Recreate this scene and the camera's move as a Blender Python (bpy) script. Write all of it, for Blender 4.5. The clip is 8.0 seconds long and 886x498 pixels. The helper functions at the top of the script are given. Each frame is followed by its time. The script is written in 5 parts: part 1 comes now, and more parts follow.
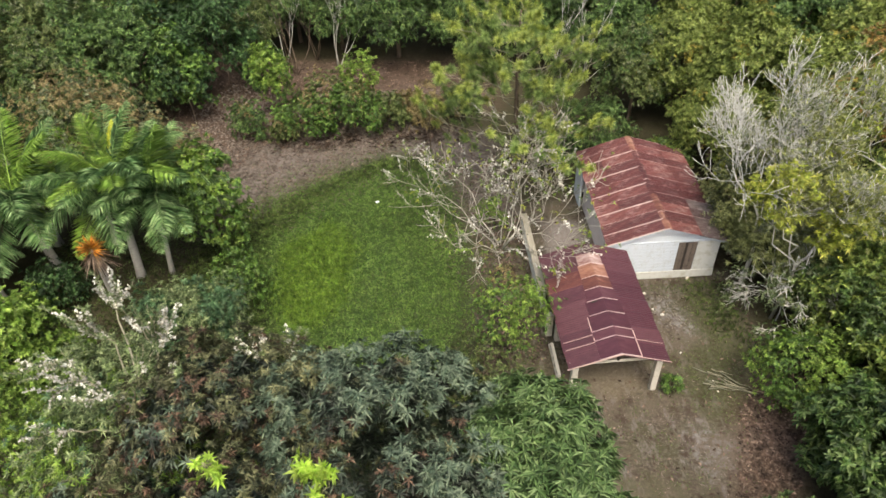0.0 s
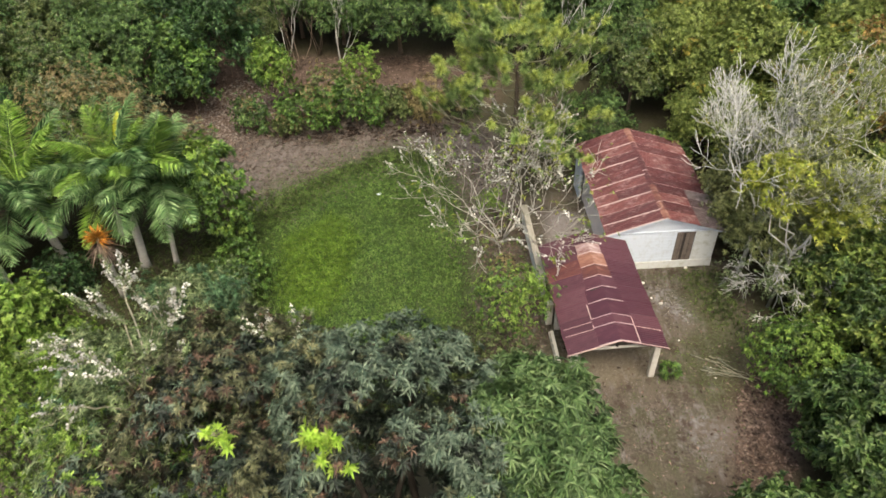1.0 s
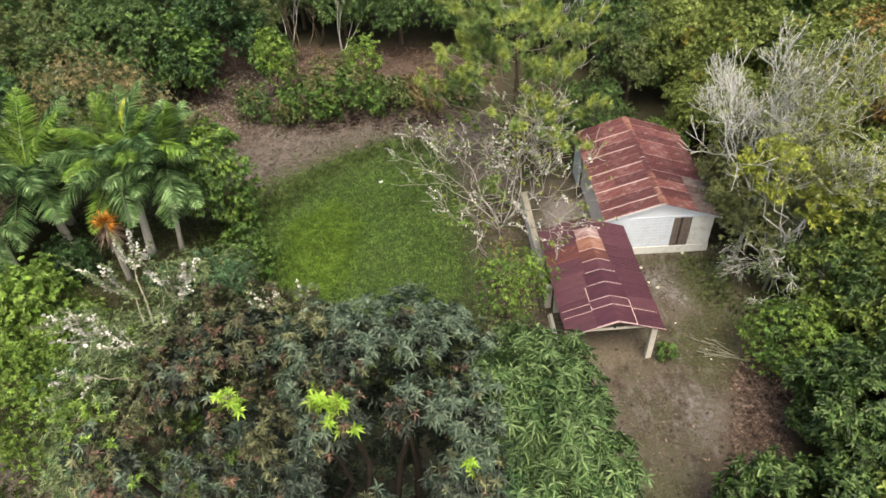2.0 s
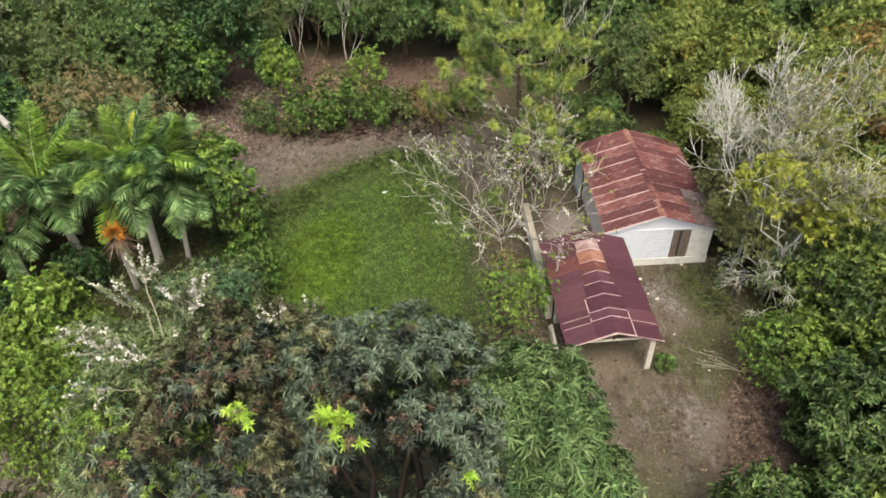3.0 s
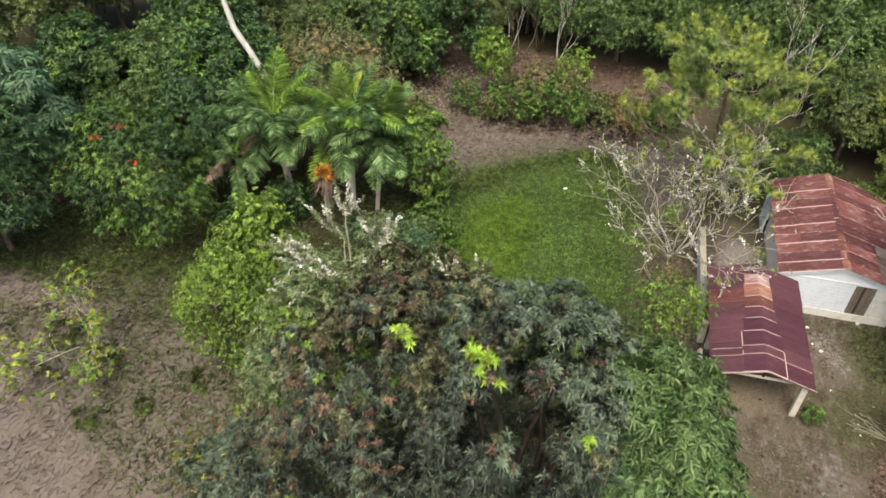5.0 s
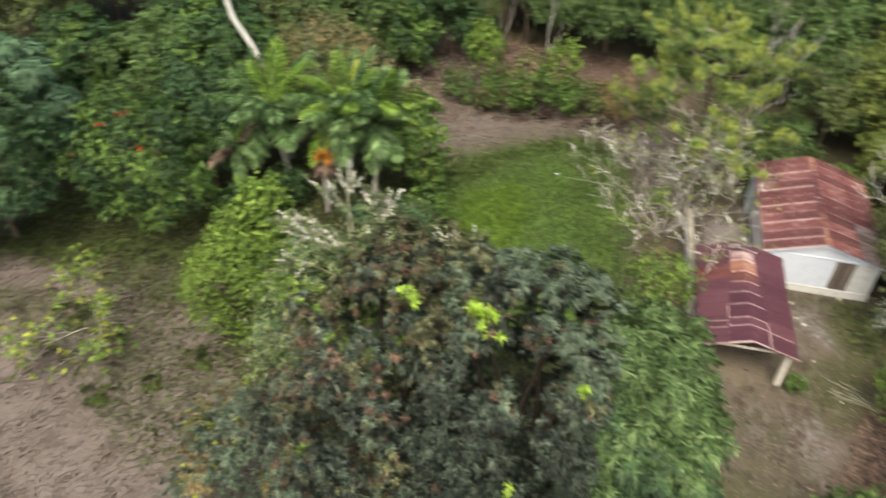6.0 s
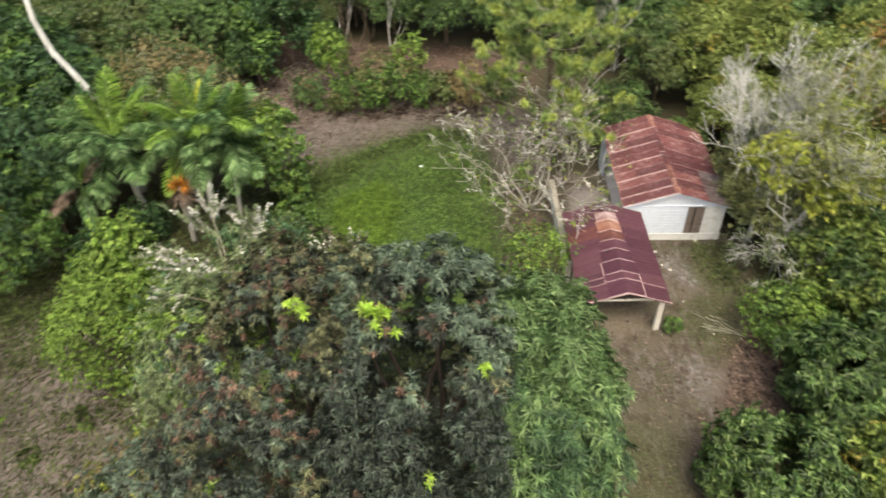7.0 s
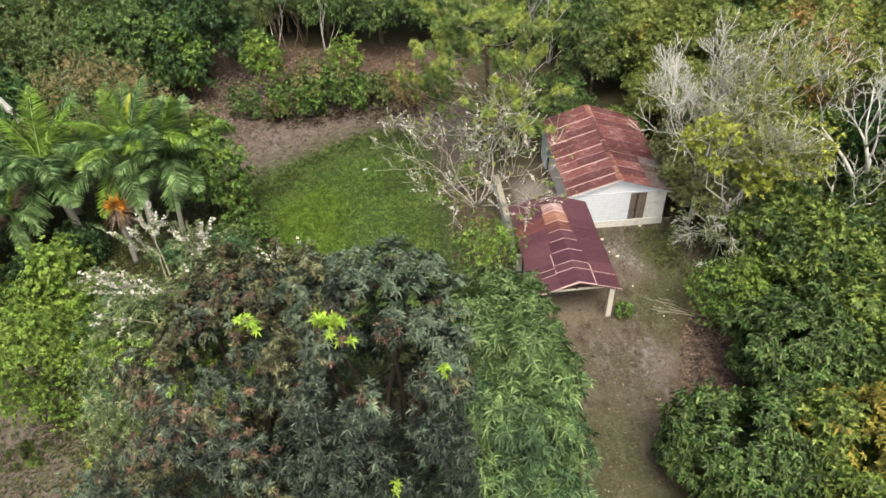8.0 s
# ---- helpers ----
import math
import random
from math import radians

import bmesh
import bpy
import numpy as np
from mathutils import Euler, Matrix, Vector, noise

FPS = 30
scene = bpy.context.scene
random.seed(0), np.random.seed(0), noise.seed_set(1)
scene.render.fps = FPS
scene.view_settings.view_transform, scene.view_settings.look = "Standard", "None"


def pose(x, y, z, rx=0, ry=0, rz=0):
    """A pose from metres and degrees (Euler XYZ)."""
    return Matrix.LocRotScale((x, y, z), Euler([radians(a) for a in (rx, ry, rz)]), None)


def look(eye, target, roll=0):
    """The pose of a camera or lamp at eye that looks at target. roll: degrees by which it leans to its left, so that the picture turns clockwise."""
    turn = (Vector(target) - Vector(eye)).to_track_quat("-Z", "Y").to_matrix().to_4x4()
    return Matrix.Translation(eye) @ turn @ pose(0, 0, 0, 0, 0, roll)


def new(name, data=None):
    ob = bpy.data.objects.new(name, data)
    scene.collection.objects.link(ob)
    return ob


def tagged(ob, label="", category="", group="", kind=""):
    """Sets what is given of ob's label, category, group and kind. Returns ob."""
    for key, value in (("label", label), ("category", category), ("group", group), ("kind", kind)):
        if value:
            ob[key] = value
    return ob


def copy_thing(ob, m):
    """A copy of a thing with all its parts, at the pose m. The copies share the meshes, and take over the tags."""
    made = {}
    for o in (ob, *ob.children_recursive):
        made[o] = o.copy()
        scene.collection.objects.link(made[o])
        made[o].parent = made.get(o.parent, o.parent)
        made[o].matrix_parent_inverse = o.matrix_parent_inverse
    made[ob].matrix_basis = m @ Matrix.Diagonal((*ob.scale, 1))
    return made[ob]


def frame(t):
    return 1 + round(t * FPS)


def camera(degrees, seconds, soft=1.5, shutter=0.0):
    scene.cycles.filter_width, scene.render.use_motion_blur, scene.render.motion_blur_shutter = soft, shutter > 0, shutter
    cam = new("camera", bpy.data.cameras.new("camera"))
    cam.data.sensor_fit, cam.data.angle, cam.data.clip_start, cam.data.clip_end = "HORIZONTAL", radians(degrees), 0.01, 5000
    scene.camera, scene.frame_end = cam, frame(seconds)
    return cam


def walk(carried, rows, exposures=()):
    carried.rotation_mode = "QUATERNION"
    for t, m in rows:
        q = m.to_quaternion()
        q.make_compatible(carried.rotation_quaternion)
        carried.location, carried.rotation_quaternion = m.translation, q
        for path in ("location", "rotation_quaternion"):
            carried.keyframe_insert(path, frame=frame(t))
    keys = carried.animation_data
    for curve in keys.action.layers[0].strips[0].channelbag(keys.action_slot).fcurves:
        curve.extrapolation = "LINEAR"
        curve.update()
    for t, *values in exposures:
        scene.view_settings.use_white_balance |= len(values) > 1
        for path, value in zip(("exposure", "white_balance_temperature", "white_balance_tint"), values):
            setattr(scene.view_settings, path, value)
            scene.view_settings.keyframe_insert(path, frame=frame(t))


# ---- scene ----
cam = camera(64.2, 8.0, 1.62, 0.7)
PATH = [
    (0, (0.607, -0.856, 27.601), (0.577, 0.64, 26.274), -2.2),
    (0.5, (0.588, -1.028, 27.571), (0.558, 0.467, 26.243), -2.2),
    (1, (0.574, -1.578, 27.517), (0.542, -0.082, 26.19), -2.3),
    (1.5, (0.556, -2.245, 27.454), (0.522, -0.751, 26.125), -2.4),
    (2.8, (0.515, -2.586, 28.031), (0.482, -1.106, 26.687), -2.3),
    (3, (0.563, -2.664, 28.255), (0.522, -1.169, 26.927), -2.3),
    (3.5, (0.57, -2.717, 28.965), (0.528, -1.221, 27.638), -2.2),
    (4, (0.529, -3.057, 29.074), (0.476, -1.56, 27.748), -2.3),
    (4.3, (0.486, -3.487, 28.918), (0.25, -2.001, 27.6), -1.6),
    (4.5, (0.493, -3.825, 28.893), (0.103, -2.369, 27.578), -1.2),
    (4.7, (0.582, -4.27, 28.985), (0.097, -2.844, 27.67), -1.0),
    (5.8, (0.862, -6.318, 29.101), (0.359, -4.901, 27.783), -1.3),
    (6, (0.895, -6.599, 29.099), (0.424, -5.171, 27.781), -1.0),
    (6.2, (0.95, -6.831, 29.114), (0.664, -5.356, 27.794), -1.6),
    (6.5, (0.807, -6.677, 29.017), (0.632, -5.186, 27.696), -2.0),
    (7, (0.804, -6.701, 28.963), (0.673, -5.206, 27.641), -2.1),
    (7.5, (0.732, -6.604, 28.895), (0.744, -5.107, 27.569), -2.5),
    (8, (0.763, -6.548, 28.944), (0.775, -5.053, 27.616), -2.5),
]
walk(cam, [(t, look(eye, target, roll)) for t, eye, target, roll in PATH], [(0.0, 0.73, 6900, 5.0), (3.5, 0.75, 6900, 5.0), (4.5, 0.72, 6900, 5.0), (6.0, 0.82, 6900, 5.0), (8.0, 0.84, 6900, 5.0)])

# ---- world and light ----
SUN_ELEVATION, SUN_TURN = radians(64), radians(168)
world = bpy.data.worlds.new("sky")
scene.world = world
world.use_nodes = True
wn = world.node_tree
sky = wn.nodes.new("ShaderNodeTexSky")
sky.sky_type, sky.sun_disc = "NISHITA", False
sky.sun_elevation, sky.sun_rotation = SUN_ELEVATION, SUN_TURN
sky.dust_density, sky.ozone_density = 7.0, 1.0
wn.links.new(sky.outputs[0], wn.nodes["Background"].inputs[0])
wn.nodes["Background"].inputs[1].default_value = 0.15
sun = new("sun", bpy.data.lights.new("sun", "SUN"))
sun.data.energy, sun.data.angle, sun.data.color = 1.4, radians(32), (1.0, 0.97, 0.87)
sun.matrix_world = look((0, 0, 60), Vector((0, 0, 60)) - Vector((math.sin(SUN_TURN) * math.cos(SUN_ELEVATION), math.cos(SUN_TURN) * math.cos(SUN_ELEVATION), math.sin(SUN_ELEVATION))))


# ---- small builders ----
def mesh_data(name, verts, faces, mat=None, smooth=False):
    me = bpy.data.meshes.new(name)
    me.from_pydata([tuple(v) for v in verts], [], faces)
    if mat:
        me.materials.append(mat)
    if smooth:
        me.polygons.foreach_set("use_smooth", [True] * len(me.polygons))
    me.update()
    return me


def part(name, me, parent=None, label="", m=None):
    ob = new(name, me)
    if parent is not None:
        ob.parent = parent
    if m is not None:
        ob.matrix_basis = m
    return tagged(ob, label) if label else ob


def root(name, x, y, z, turn, label, category, group="", size=1.0):
    ob = new(name)
    ob.empty_display_size = 0.2
    ob.matrix_basis = pose(x, y, z, 0, 0, turn) @ Matrix.Scale(size, 4)
    return tagged(ob, label, category, group)


def box_mesh(name, sx, sy, sz, mat, bevel=0.0):
    """A box that stands on z = 0, centred in x and y."""
    bm = bmesh.new()
    bmesh.ops.create_cube(bm, size=1)
    bmesh.ops.scale(bm, vec=(sx, sy, sz), verts=bm.verts)
    bmesh.ops.translate(bm, vec=(0, 0, sz / 2), verts=bm.verts)
    if bevel:
        bmesh.ops.bevel(bm, geom=bm.edges[:], offset=bevel, segments=1, affect="EDGES")
    me = bpy.data.meshes.new(name)
    bm.to_mesh(me)
    bm.free()
    me.materials.append(mat)
    return me


def unit(a):
    return a / np.maximum(np.linalg.norm(a, axis=1, keepdims=True), 1e-9)


def leaf_mesh(name, P, D, N, length, width, mat, droop=0.15, fold=0.3, broad=False):
    """Leaves as folded blades: P base, D direction, N upper side; length and width for each."""
    n = len(P)
    D = unit(D)
    S = unit(np.cross(D, N))
    U = np.cross(S, D)
    l, w = length[:, None], width[:, None]
    down = np.array([[0, 0, -1.0]])
    tip = P + D * l + down * l * droop
    if broad:
        a, b = 0.28, 0.7
        ring = [P, P + D * l * a + S * w * 0.46 + U * w * fold, P + D * l * b + S * w * 0.40 + U * w * fold + down * l * droop * 0.45, tip,
                P + D * l * b - S * w * 0.40 + U * w * fold + down * l * droop * 0.45, P + D * l * a - S * w * 0.46 + U * w * fold]
        quads = np.array([[0, 3, 2, 1], [0, 5, 4, 3]])
    else:
        ring = [P, P + D * l * 0.42 + S * w * 0.5 + U * w * fold, tip, P + D * l * 0.42 - S * w * 0.5 + U * w * fold]
        quads = np.array([[0, 2, 1], [0, 3, 2]])
    k = len(ring)
    V = np.stack(ring, 1).reshape(-1, 3)
    F = (np.arange(n)[:, None, None] * k + quads[None]).reshape(-1, quads.shape[1])
    return raw_mesh(name, V, F, mat)


def raw_mesh(name, V, F, mat):
    me = bpy.data.meshes.new(name)
    me.vertices.add(len(V))
    me.vertices.foreach_set("co", np.ascontiguousarray(V, dtype=np.float32).ravel())
    c = F.shape[1]
    me.loops.add(F.size)
    me.loops.foreach_set("vertex_index", np.ascontiguousarray(F, dtype=np.int32).ravel())
    me.polygons.add(len(F))
    me.polygons.foreach_set("loop_start", np.arange(0, F.size, c, dtype=np.int32))
    me.update(calc_edges=True)
    me.validate()
    me.materials.append(mat)
    return me


def sphere_dirs(rng, n):
    return unit(rng.normal(size=(n, 3)))


def blob_shell(rng, blobs, n, up=0.35, keep=0.78, low=-0.5, outer=0.5, deep=0.55):
    """Places and outward axes over the surface of a heap of round blobs (x, y, z, r)."""
    B = np.array(blobs, dtype=float)
    w = B[:, 3] ** 2
    mid = np.average(B[:, :3], axis=0, weights=w)
    out_p, out_a = [], []
    have = 0
    while have < n:
        idx = rng.choice(len(B), size=n, p=w / w.sum())
        d = sphere_dirs(rng, n)
        c, r = B[idx, :3], B[idx, 3:4]
        pick = rng.random((n, 1))
        push = np.where(pick < outer, rng.uniform(0.94, 1.06, (n, 1)), np.where(pick < 0.96, rng.uniform(deep, 0.9, (n, 1)), rng.uniform(1.06, 1.25, (n, 1))))
        p = c + d * r * push * (1, 1, 0.85)
        far = np.linalg.norm(p[:, None] - B[None, :, :3], axis=2) / B[None, :, 3]
        far[np.arange(n), idx] = 9
        side = unit(c - mid)
        ok = (far.min(1) > keep) & (d[:, 2] > low + rng.uniform(-0.3, 0.3, n)) & ((d * side).sum(1) > -0.25)
        away = unit(p - mid)
        a = unit(d * 0.7 + away * 0.35 + np.array([[0, 0, up]]))
        out_p.append(p[ok])
        out_a.append(a[ok])
        have += int(ok.sum())
    return np.concatenate(out_p)[:n], np.concatenate(out_a)[:n]


def heap(rng, rx, ry, z0, z1, count, small=0.26, large=0.42, taper=0.0, square=2.0):
    """Blobs spread over an egg-shaped crown between the heights z0 and z1."""
    blobs, zc, rz = [], (z0 + z1) / 2, (z1 - z0) / 2
    r = (rx * ry * rz) ** (1 / 3)
    for i in range(count):
        zz = 1 - 1.6 * (i + 0.5) / count
        th = i * 2.39996 + rng.uniform(-0.5, 0.5)
        s = max(0, 1 - abs(zz) ** square) ** (1 / square)
        br = r * rng.uniform(small, large)
        k = rng.uniform(0.84, 1.12) - br / r * 0.55
        s *= 1 + taper * min(0, zz)
        blobs.append((rx * s * math.cos(th) * k, ry * s * math.sin(th) * k, zc + rz * zz * k, br))
    blobs.append((0, 0, zc - rz * 0.1, r * 0.52))
    return blobs


def rosettes(rng, P, A, k, length, width, open_lo=35, open_hi=88, vary=0.25):
    """k leaves round each axis: arrays for leaf_mesh."""
    n = len(P)
    ref = unit(np.cross(A, rng.normal(size=(n, 3))))
    bit = np.cross(A, ref)
    th = (np.arange(k)[None] * 2.39996 + rng.uniform(0, 6.28, (n, 1)) + rng.uniform(-0.3, 0.3, (n, k)))[..., None]
    rad = ref[:, None] * np.cos(th) + bit[:, None] * np.sin(th)
    op = np.radians(rng.uniform(open_lo, open_hi, (n, k)))[..., None]
    D = A[:, None] * np.cos(op) + rad * np.sin(op)
    N = A[:, None] * np.sin(op) - rad * np.cos(op)
    PP = np.repeat(P[:, None], k, 1) + A[:, None] * rng.uniform(-0.25, 0.1, (n, k, 1)) * length
    s = rng.uniform(1 - vary, 1 + vary, n * k)
    return PP.reshape(-1, 3), D.reshape(-1, 3), N.reshape(-1, 3), length * s, width * s


def tube_mesh(name, paths, mat, sides=6):
    """Tapered tubes along paths of (place, radius)."""
    V, F = [], []
    for path in paths:
        base, count = len(V), len(path)
        prev = None
        for i, (p, r) in enumerate(path):
            p = Vector(p)
            q = Vector(path[min(i + 1, count - 1)][0]) - Vector(path[max(i - 1, 0)][0])
            d = q.normalized() if q.length > 1e-6 else Vector((0, 0, 1))
            if prev is None:
                prev = d.orthogonal().normalized()
            u = (prev - d * prev.dot(d))
            u = u.normalized() if u.length > 1e-5 else d.orthogonal().normalized()
            prev = u
            w = d.cross(u)
            for s in range(sides):
                a = 2 * math.pi * s / sides
                V.append(p + (u * math.cos(a) + w * math.sin(a)) * r)
        for i in range(count - 1):
            for s in range(sides):
                t = (s + 1) % sides
                F.append((base + i * sides + s, base + i * sides + t, base + (i + 1) * sides + t, base + (i + 1) * sides + s))
        F.append(tuple(base + s for s in reversed(range(sides))))
        F.append(tuple(base + (count - 1) * sides + s for s in range(sides)))
    return mesh_data(name, V, F, mat, smooth=True)


def limb_path(rng, a, b, r0, r1, steps=5, wander=0.08, sag=0.0):
    a, b = Vector(a), Vector(b)
    span = (b - a).length
    pts = []
    for i in range(steps + 1):
        f = i / steps
        p = a.lerp(b, f) + Vector((0, 0, sag * span * 4 * f * (1 - f)))
        if 0 < i < steps:
            p += Vector(rng.uniform(-1, 1, 3)) * span * wander
        pts.append((p, r0 + (r1 - r0) * f))
    return pts


def grow(rng, p, d, length, r, depth, paths, tips, spread=0.7, lift=0.15, kids=(3, 5), shrink=0.62):
    """A branch with side branches, down to twigs; tips collects ends and their directions."""
    p, d = Vector(p), Vector(d).normalized()
    steps = 4
    path = [(p.copy(), r)]
    nodes = []
    for i in range(steps):
        d = (d + Vector(rng.normal(size=3)) * 0.17 + Vector((0, 0, lift * 0.3))).normalized()
        p = p + d * (length / steps)
        rr = r * (1 - 0.55 * (i + 1) / steps)
        path.append((p.copy(), rr))
        nodes.append((p.copy(), d.copy(), rr))
    paths.append(path)
    if depth == 0:
        tips.append((p.copy(), d.copy()))
        return
    for j in range(rng.integers(kids[0], kids[1] + 1)):
        q, dd, rr = nodes[min(steps - 1, 1 + j % 3)] if j else nodes[-1]
        side = Vector(rng.normal(size=3))
        side = (side - dd * side.dot(dd)).normalized()
        nd = (dd + side * spread * rng.uniform(0.6, 1.3) + Vector((0, 0, lift))).normalized()
        grow(rng, q, nd, length * shrink * rng.uniform(0.75, 1.2), rr * 0.75, depth - 1, paths, tips, spread, lift, kids, shrink)


# ---- materials ----
class Nodes:
    """A material's nodes, made by short calls."""

    def __init__(self, name, rough=0.6, spec=0.4):
        self.m = bpy.data.materials.new(name)
        self.m.use_nodes = True
        self.t = self.m.node_tree
        self.b = self.t.nodes["Principled BSDF"]
        self.b.inputs["Roughness"].default_value = rough
        self.b.inputs["Specular IOR Level"].default_value = spec
        self.co = self.t.nodes.new("ShaderNodeTexCoord").outputs["Object"]

    def link(self, a, b):
        self.t.links.new(a, b)

    def tex(self, scale, detail=4, rough=0.6, stretch=None, out="Fac"):
        n = self.t.nodes.new("ShaderNodeTexNoise")
        n.inputs["Scale"].default_value, n.inputs["Detail"].default_value, n.inputs["Roughness"].default_value = scale, detail, rough
        src = self.co
        if stretch:
            mp = self.t.nodes.new("ShaderNodeMapping")
            mp.inputs["Scale"].default_value = stretch
            self.link(src, mp.inputs["Vector"])
            src = mp.outputs[0]
        self.link(src, n.inputs["Vector"])
        return n.outputs[out]

    def island(self):
        return self.t.nodes.new("ShaderNodeNewGeometry").outputs["Random Per Island"]

    def each(self):
        return self.t.nodes.new("ShaderNodeObjectInfo").outputs["Random"]

    def ramp(self, fac, stops, smooth=True):
        n = self.t.nodes.new("ShaderNodeValToRGB")
        e = n.color_ramp.elements
        while len(e) < len(stops):
            e.new(0.5)
        for el, (pos, c) in zip(e, stops):
            el.position = pos
            el.color = (*c, 1) if len(c) == 3 else c
        self.link(fac, n.inputs[0])
        return n.outputs[0]

    def grey(self, fac, lo, hi, a=0.0, b=1.0):
        return self.ramp(fac, [(lo, (a, a, a)), (hi, (b, b, b))])

    def mix(self, fac, a, b, mode="MIX"):
        n = self.t.nodes.new("ShaderNodeMix")
        n.data_type, n.blend_type = "RGBA", mode
        for sock, v in ((n.inputs[0], fac), (n.inputs[6], a), (n.inputs[7], b)):
            if isinstance(v, (int, float)):
                sock.default_value = v
            elif isinstance(v, tuple):
                sock.default_value = (*v, 1)
            else:
                self.link(v, sock)
        return n.outputs[2]

    def calc(self, op, a, b):
        n = self.t.nodes.new("ShaderNodeMath")
        n.operation = op
        for sock, v in zip(n.inputs, (a, b)):
            if isinstance(v, (int, float)):
                sock.default_value = v
            else:
                self.link(v, sock)
        return n.outputs[0]

    def axis(self, i):
        s = self.t.nodes.new("ShaderNodeSeparateXYZ")
        self.link(self.co, s.inputs[0])
        return s.outputs[i]

    def layer(self, name, i):
        a = self.t.nodes.new("ShaderNodeAttribute")
        a.attribute_name = name
        s = self.t.nodes.new("ShaderNodeSeparateColor")
        self.link(a.outputs["Color"], s.inputs[0])
        return s.outputs[i]

    def colour(self, c):
        self.link(c, self.b.inputs["Base Color"])
        self.c = c
        return self

    def bump(self, h, strength=0.4, dist=0.02):
        n = self.t.nodes.new("ShaderNodeBump")
        n.inputs["Strength"].default_value, n.inputs["Distance"].default_value = strength, dist
        self.link(h, n.inputs["Height"])
        self.link(n.outputs[0], self.b.inputs["Normal"])
        return self

    def thin(self, share=0.25):
        tr = self.t.nodes.new("ShaderNodeBsdfTranslucent")
        self.link(self.c, tr.inputs[0])
        mx = self.t.nodes.new("ShaderNodeMixShader")
        mx.inputs[0].default_value = share
        self.link(self.b.outputs[0], mx.inputs[1])
        self.link(tr.outputs[0], mx.inputs[2])
        self.link(mx.outputs[0], self.t.nodes["Material Output"].inputs[0])
        return self


def leaf_mat(name, dark, mid, light, rough=0.5, spec=0.35, share=0.22, patch=0.5, even=0.0):
    k = Nodes(name, rough, spec)
    c = k.ramp(k.island(), [(0.0, dark), (0.55, mid), (1.0, light)])
    calm = 1 - even
    tone = k.grey(k.tex(patch, 3, 0.6), 0.3, 0.7, 1 - 0.32 * calm, 1 + 0.25 * calm)
    clump = k.grey(k.tex(2.4, 2, 0.5), 0.36, 0.64, 1 - 0.55 * calm, 1 + 0.5 * calm)
    k.colour(k.mix(1.0, k.mix(1.0, c, tone, "MULTIPLY"), clump, "MULTIPLY"))
    return k.thin(share).m


def bark_mat(name, a, b, scale=5, stretch=(1, 1, 0.3)):
    k = Nodes(name, 0.85, 0.2)
    f = k.tex(scale, 6, 0.65, stretch)
    k.colour(k.ramp(f, [(0.3, a), (0.7, b)]))
    return k.bump(f, 0.6, 0.03).m


M = {}
# near-black base leaf: shade of the crowns' lower flanks is partly in this colour
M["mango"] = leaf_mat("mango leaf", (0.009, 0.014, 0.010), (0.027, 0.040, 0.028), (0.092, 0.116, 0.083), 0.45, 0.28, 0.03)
M["mango_bright"] = leaf_mat("bright mango leaf", (0.037, 0.078, 0.026), (0.110, 0.188, 0.061), (0.235, 0.325, 0.142), 0.5, 0.3, 0.06, even=0.6)
M["mango_green"] = leaf_mat("green mango leaf", (0.018, 0.046, 0.020), (0.050, 0.100, 0.040), (0.125, 0.195, 0.088), 0.5, 0.3, 0.06, even=0.3)
M["mango_flush"] = leaf_mat("reddish flush", (0.050, 0.030, 0.021), (0.130, 0.080, 0.056), (0.235, 0.150, 0.105), 0.5, 0.3)
# paler leaf, whose colour also carries the light on the dark crown's top
M["mango_paler"] = leaf_mat("paler green mango leaf", (0.042, 0.070, 0.048), (0.092, 0.130, 0.088), (0.184, 0.232, 0.158), 0.45, 0.3, 0.1, even=0.35)
M["mango_olive"] = leaf_mat("olive mango leaf", (0.034, 0.040, 0.019), (0.096, 0.102, 0.050), (0.20, 0.20, 0.108), 0.5, 0.25, 0.05)
M["lime"] = leaf_mat("lime young leaf", (0.19, 0.33, 0.035), (0.29, 0.44, 0.055), (0.42, 0.54, 0.11), 0.5, 0.3, 0.35)
M["feather_leaf"] = leaf_mat("feathery light leaf", (0.092, 0.13, 0.053), (0.18, 0.24, 0.108), (0.335, 0.39, 0.20), 0.55, 0.3, 0.3)
M["vine"] = leaf_mat("light green vine leaf", (0.09, 0.165, 0.026), (0.17, 0.27, 0.046), (0.30, 0.40, 0.095), 0.5, 0.3, 0.3)
M["citrus"] = leaf_mat("broad glossy leaf", (0.024, 0.053, 0.013), (0.064, 0.116, 0.029), (0.165, 0.23, 0.075), 0.45, 0.35)
M["coffee"] = leaf_mat("yellow-green shrub leaf", (0.050, 0.088, 0.017), (0.130, 0.19, 0.036), (0.27, 0.32, 0.08), 0.5, 0.35)
M["gold_leaf"] = leaf_mat("yellow-olive wood leaf", (0.10, 0.142, 0.032), (0.19, 0.243, 0.056), (0.31, 0.355, 0.11), 0.5, 0.3, 0.25, even=0.35)
M["orange"] = leaf_mat("yellow and orange leaf", (0.14, 0.15, 0.025), (0.25, 0.225, 0.04), (0.38, 0.30, 0.07), 0.5, 0.3, 0.3)
M["rusty"] = leaf_mat("rusty orange leaf", (0.17, 0.10, 0.03), (0.30, 0.18, 0.05), (0.40, 0.27, 0.09), 0.55, 0.3)
M["forest"] = leaf_mat("dark forest leaf", (0.032, 0.070, 0.020), (0.082, 0.148, 0.041), (0.185, 0.27, 0.08), 0.5, 0.35)
